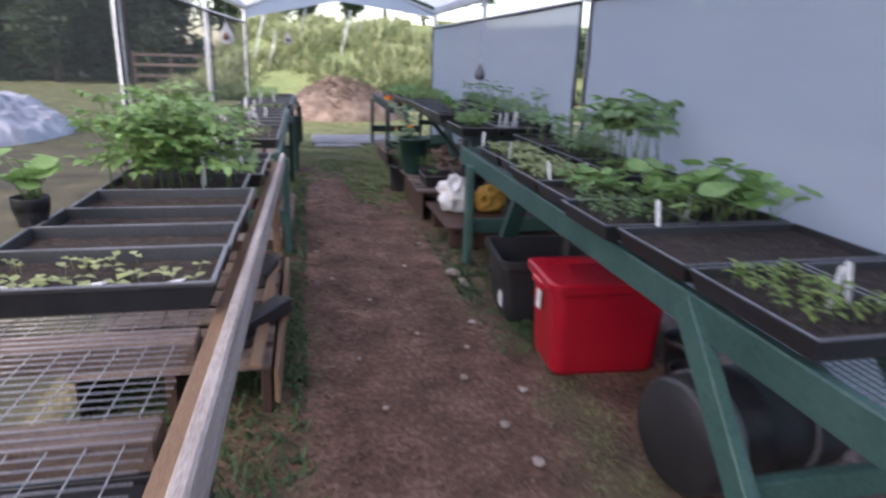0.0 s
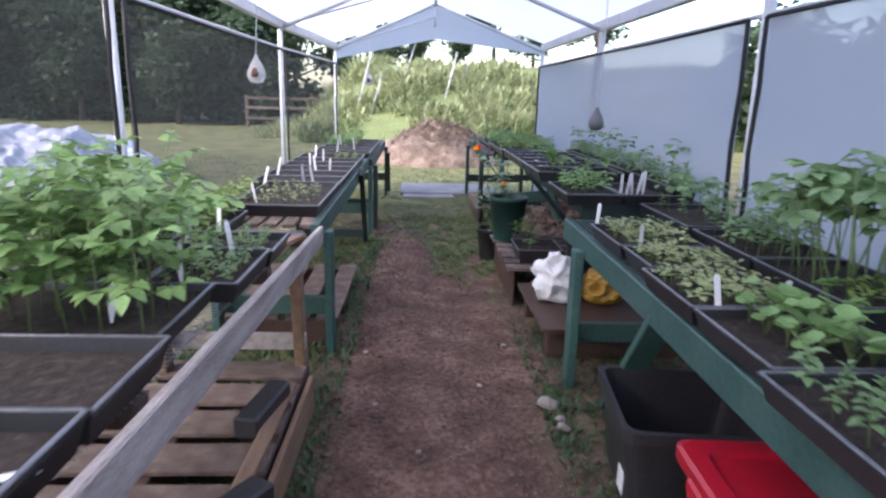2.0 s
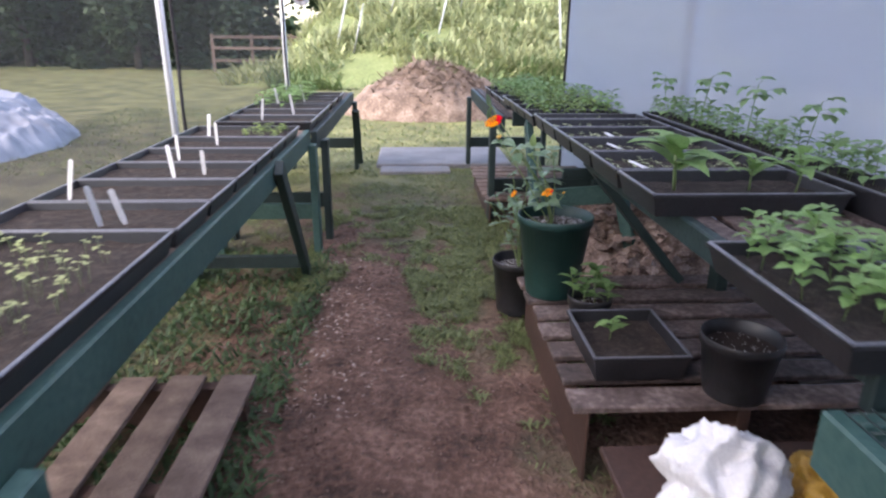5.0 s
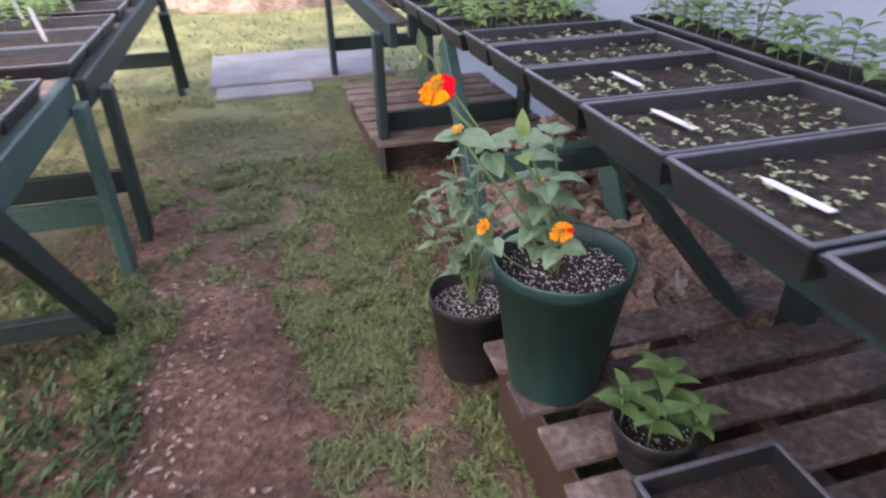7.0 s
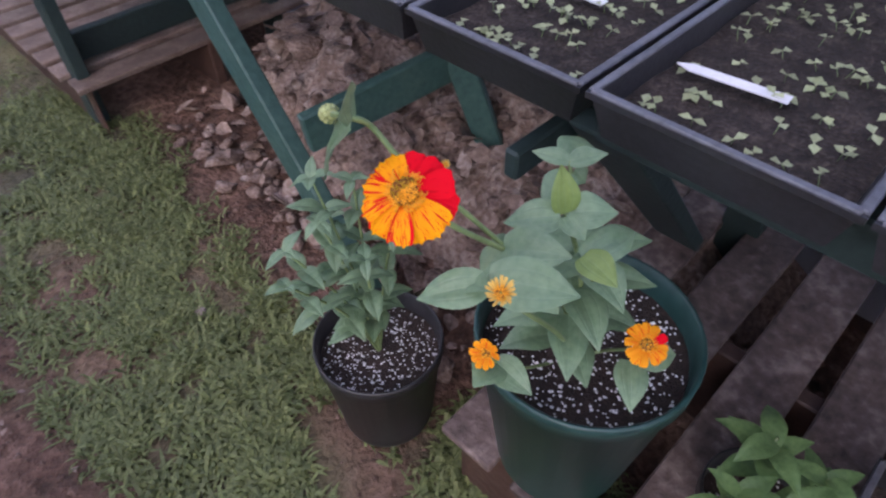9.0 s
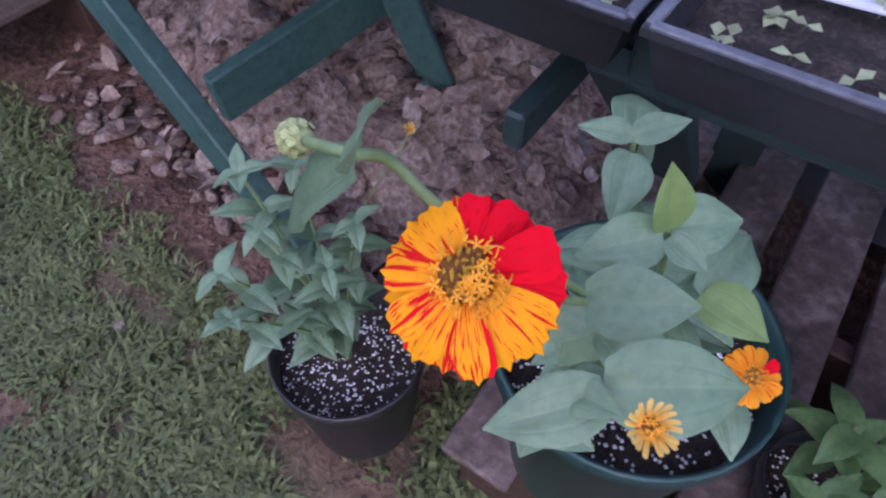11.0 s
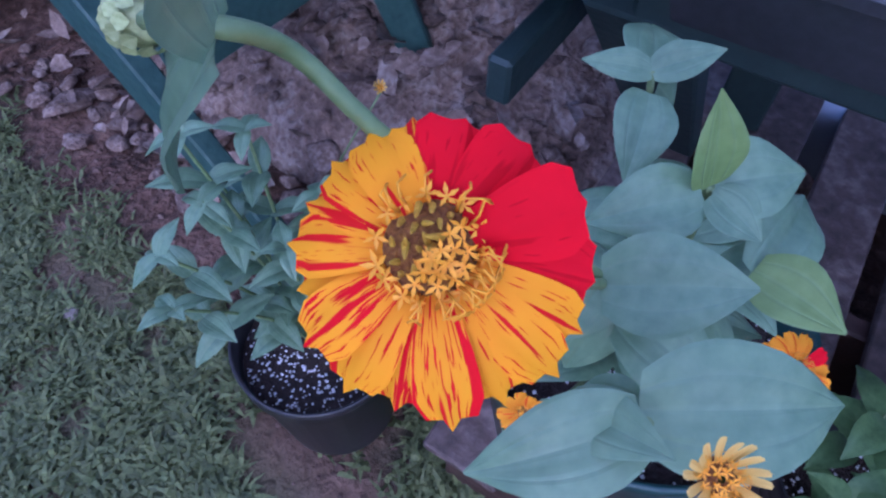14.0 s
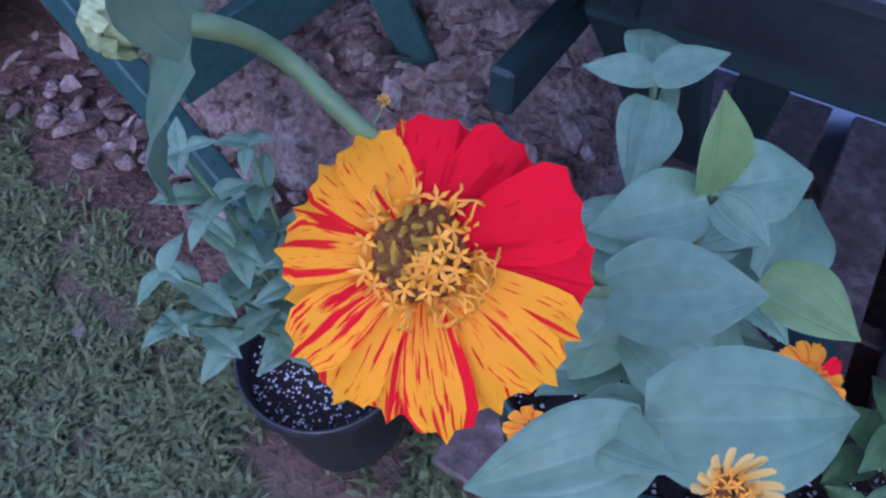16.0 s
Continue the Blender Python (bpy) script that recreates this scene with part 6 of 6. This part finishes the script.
heap("compost_heap", "heap of rotting brown straw and garden waste", "heap", 0.45, 15.4, 1.45, 1.2, 0.66, STRAW, 2.0, 0.4, 70, 0.6)
g = Geo()
for i in range(4200):
    a, q = U(0, 6.28), math.sqrt(U(0, 1))
    x, y = q * math.cos(a), q * math.sin(a)
    z = 0.8 * max(0, 1 - q * q) ** 0.8 * 1.05
    L = U(0.06, 0.2)
    v, f = leaf(L, U(0.01, 0.028), U(-0.9, 0.9), 0.3, 2)
    g.add((v, f), Matrix.Translation((0.45 + 1.25 * x, 15.4 + 1.15 * y, z)) @ Euler((U(-0.6, 0.6), U(-0.6, 0.6), U(0, 6.28))).to_matrix().to_4x4())
tagged(g.done("straw", STRAW, None), "loose straw and stalks over the heap", "straw", kind="stuff")
heap("tarp_heap", "heap covered by a crumpled silver-grey tarpaulin", "tarpaulin", -5.75, 11.9, 1.65, 2.2, 0.7, TARP, 6.0, 0.24, 140, 0.8, 0.2)


def make_bank():
    verts, faces = [], []
    nx, ny = 90, 26
    for j in range(ny + 1):
        for i in range(nx + 1):
            x, y = -30 + 60 * i / nx, 20 + 14 * j / ny
            u = (y - 20.5) / 9
            rise = max(0, min(1, u)) ** 0.8
            z = rise * (2.5 + 0.9 * noise.noise(Vector((x * 0.16, y * 0.1, 1))) + 0.02 * abs(x - 2)) * max(0.0, min(1.0, 1 + (x + 2.6) * 0.5))
            verts.append((x, y, z - 0.05 + 0.25 * noise.noise(Vector((x * 0.9, y * 0.9, 4))) * rise))
    for j in range(ny):
        for i in range(nx):
            k = j * (nx + 1) + i
            faces.append((k, k + 1, k + nx + 2, k + nx + 1))
    bank_m = mat("rough_bank_turf", ((0.1, 0.13, 0.05), (0.17, 0.2, 0.075), (0.27, 0.29, 0.13)), 0.8, 12, 0.95, 1.0)
    ob = tagged(raw("bank", verts, faces, bank_m, None, True), "sloping bank of rank yellow-green grass", "bank", kind="structure")
    heights = {(i, j): verts[j * (nx + 1) + i][2] for j in range(ny + 1) for i in range(nx + 1)}
    def height(x, y):
        i, j = int((x + 30) / 60 * nx), int((y - 20) / 14 * ny)
        return heights[(max(0, min(nx, i)), max(0, min(ny, j)))]
    return height


bank_height = make_bank()


def tufts(name, label, n, xr, yr, length, width, material):
    g = Geo()
    for i in range(n):
        x, y = U(*xr), U(*yr)
        k = noise.noise(Vector((x * 0.5, y * 0.5, 8)))
        if k < -0.25:
            continue
        z = bank_height(x, y) - 0.1
        for q in range(5):
            L = U(*length) * (1 + 0.6 * k)
            g.add(leaf(L, U(*width), U(0.2, 1.1), 0.2, 3), turned((x + U(-0.15, 0.15), y + U(-0.15, 0.15), z), U(0, 360), U(45, 88)))
    return tagged(g.done(name, material), label, "grass", kind="stuff")


tufts("bank_grass", "tall rank grass covering the bank", 5600, (-4.6, 12), (21, 30.5), (0.3, 0.8), (0.05, 0.11), LEAF_BANK)
tufts("reeds", "dark green reeds along the foot of the bank", 1100, (-3.2, 12), (19.8, 21.6), (0.4, 0.8), (0.04, 0.09), LEAF_BANK_DARK)
tufts("bank_bushes", "darker clumps of scrub on the bank", 220, (-3.2, 12), (22, 30), (0.3, 0.6), (0.12, 0.25), LEAF_BANK_DARK)
for i, (x, y, h, lean) in enumerate(((-2.0, 23, 2.0, 0.5), (-0.6, 25, 1.6, 0.5), (0.9, 24, 1.7, 0.4), (1.6, 26, 1.8, 0.5), (4.4, 23, 1.7, -0.15), (-1.5, 22.5, 1.5, 0.35))):
    ob = thing("bare_stalk", "pale leaning bare stalk on the grassy bank", "stalk", "bare stalks on the bank", (x, y, bank_height(x, y) - 0.1))
    v, f = tube([(0, 0, 0), (lean * 0.5, 0, h * 0.5), (lean, 0, h)], 0.03, 6, 0.5)
    raw("stalk", v, f, GALV if i % 2 else WHITE_STEEL, ob, True)


def tree(seed, h, spread, n=1500):
    r = random.Random(seed)
    ob = thing("tree", "dark green broadleaf tree with an uneven crown", "tree", "trees round the field", (0, 0, -60))
    w, l = Geo(), Geo()
    w.add(tube([(0, 0, -0.1), (r.uniform(-0.2, 0.2), 0, h * 0.35), (r.uniform(-0.3, 0.3), 0.2, h * 0.75)], 0.16, 8, 0.4))
    lobes = []
    for i in range(9):
        a, q = r.uniform(0, 6.28), r.uniform(0.2, 1) * spread * 0.6
        c = Vector((q * math.cos(a), q * math.sin(a), h * r.uniform(0.3, 0.88)))
        lobes.append((c, r.uniform(0.4, 0.8) * spread * 0.6))
        w.add(tube([(0, 0, h * 0.3), c * 0.6 + Vector((0, 0, h * 0.1)), c], 0.06, 5, 0.3))
    for i in range(n):
        c, q = r.choice(lobes)
        d = Vector((r.gauss(0, 1), r.gauss(0, 1), r.gauss(0, 0.8))).normalized() * q * r.uniform(0.45, 1.05)
        s = r.uniform(0.2, 0.44)
        l.add(leaf(s, s * 0.6, 0.4, 0.3, 2), Matrix.Translation(c + d) @ Euler((r.uniform(-0.8, 0.8), r.uniform(-0.8, 0.8), r.uniform(0, 6.28))).to_matrix().to_4x4())
    w.done("trunk", BARK, ob)
    l.done("crown", LEAF_FAR, ob)
    return ob


TREES = [tree(1, 5.0, 2.6, 2600), tree(2, 4.2, 2.4, 2400), tree(3, 6.0, 3.0, 3000)]
for i, (x, y, k, z) in enumerate(((-7.5, 25, 1.0, 0), (-9.5, 23.5, 0.9, 0), (-11.5, 26, 1.1, 0), (-13.5, 24, 1.0, 0), (-15.5, 25.5, 1.15, 0), (-18, 24, 1.1, 0), (-20.5, 22, 1.1, 0), (-22.5, 19, 1.1, 0), (-23.5, 15, 1.1, 0), (-24, 10, 1.1, 0), (-24, 5, 1.1, 0), (-5.5, 27.5, 0.9, 0.4),
                                  (-8.3, 27, 1.2, 0), (-12.5, 28, 1.3, 0), (-16.5, 28, 1.3, 0), (-1.5, 33, 0.55, 2.2), (1.8, 32.5, 0.6, 2.4), (3.6, 33.5, 0.75, 2.6), (5.5, 33, 0.65, 2.6), (0.0, 34, 0.5, 2.3), (8.5, 33, 0.7, 2.5), (-3.4, 32, 0.5, 1.6))):
    copy_thing(TREES[i % 3], Matrix.Translation((x, y + (4.5 if x < -5 and y > 20 else 0), z)) @ Euler((0, 0, i * 1.7)).to_matrix().to_4x4() @ Matrix.Diagonal((k, k, k, 1)))

for i, (x, y, k) in enumerate([(-6.5 - 1.6 * q, 29.5 + 0.6 * (q % 3), 0.95) for q in range(12)] + [(-7.3 - 1.9 * q, 32, 1.5) for q in range(9)] + [(-24 + 0.3 * (q % 2), 22 - 2.4 * q, 1.0) for q in range(10)] + [(10.5 + 0.9 * (q % 2), 2 + 1.5 * q, 0.95) for q in range(16)]):
    copy_thing(TREES[i % 3], Matrix.Translation((x, y, -1.6)) @ Euler((0, 0, i * 2.3)).to_matrix().to_4x4() @ Matrix.Diagonal((k, k, k, 1)))

gate = thing("field_fence", "weathered pale timber rail fence across the field", "fence")
for x in (-6.5, -5.2, -3.9, -2.7):
    part("post", box(x - 0.05, x + 0.05, 26.75, 26.85, -0.05, 1.2), PALLET_WOOD, gate)
for z in (0.35, 0.75, 1.1):
    part("rail", box(-6.5, -2.7, 26.7, 26.745, z - 0.05, z + 0.05), PALLET_WOOD, gate)

# the first of each sort only serves to be copied
for ob in TOMATOES + UMBRELLAS + ROUNDS + LOWS + BUSHES + FRESH + TREES:
    for o in (*ob.children_recursive, ob):
        bpy.data.objects.remove(o, do_unlink=True)
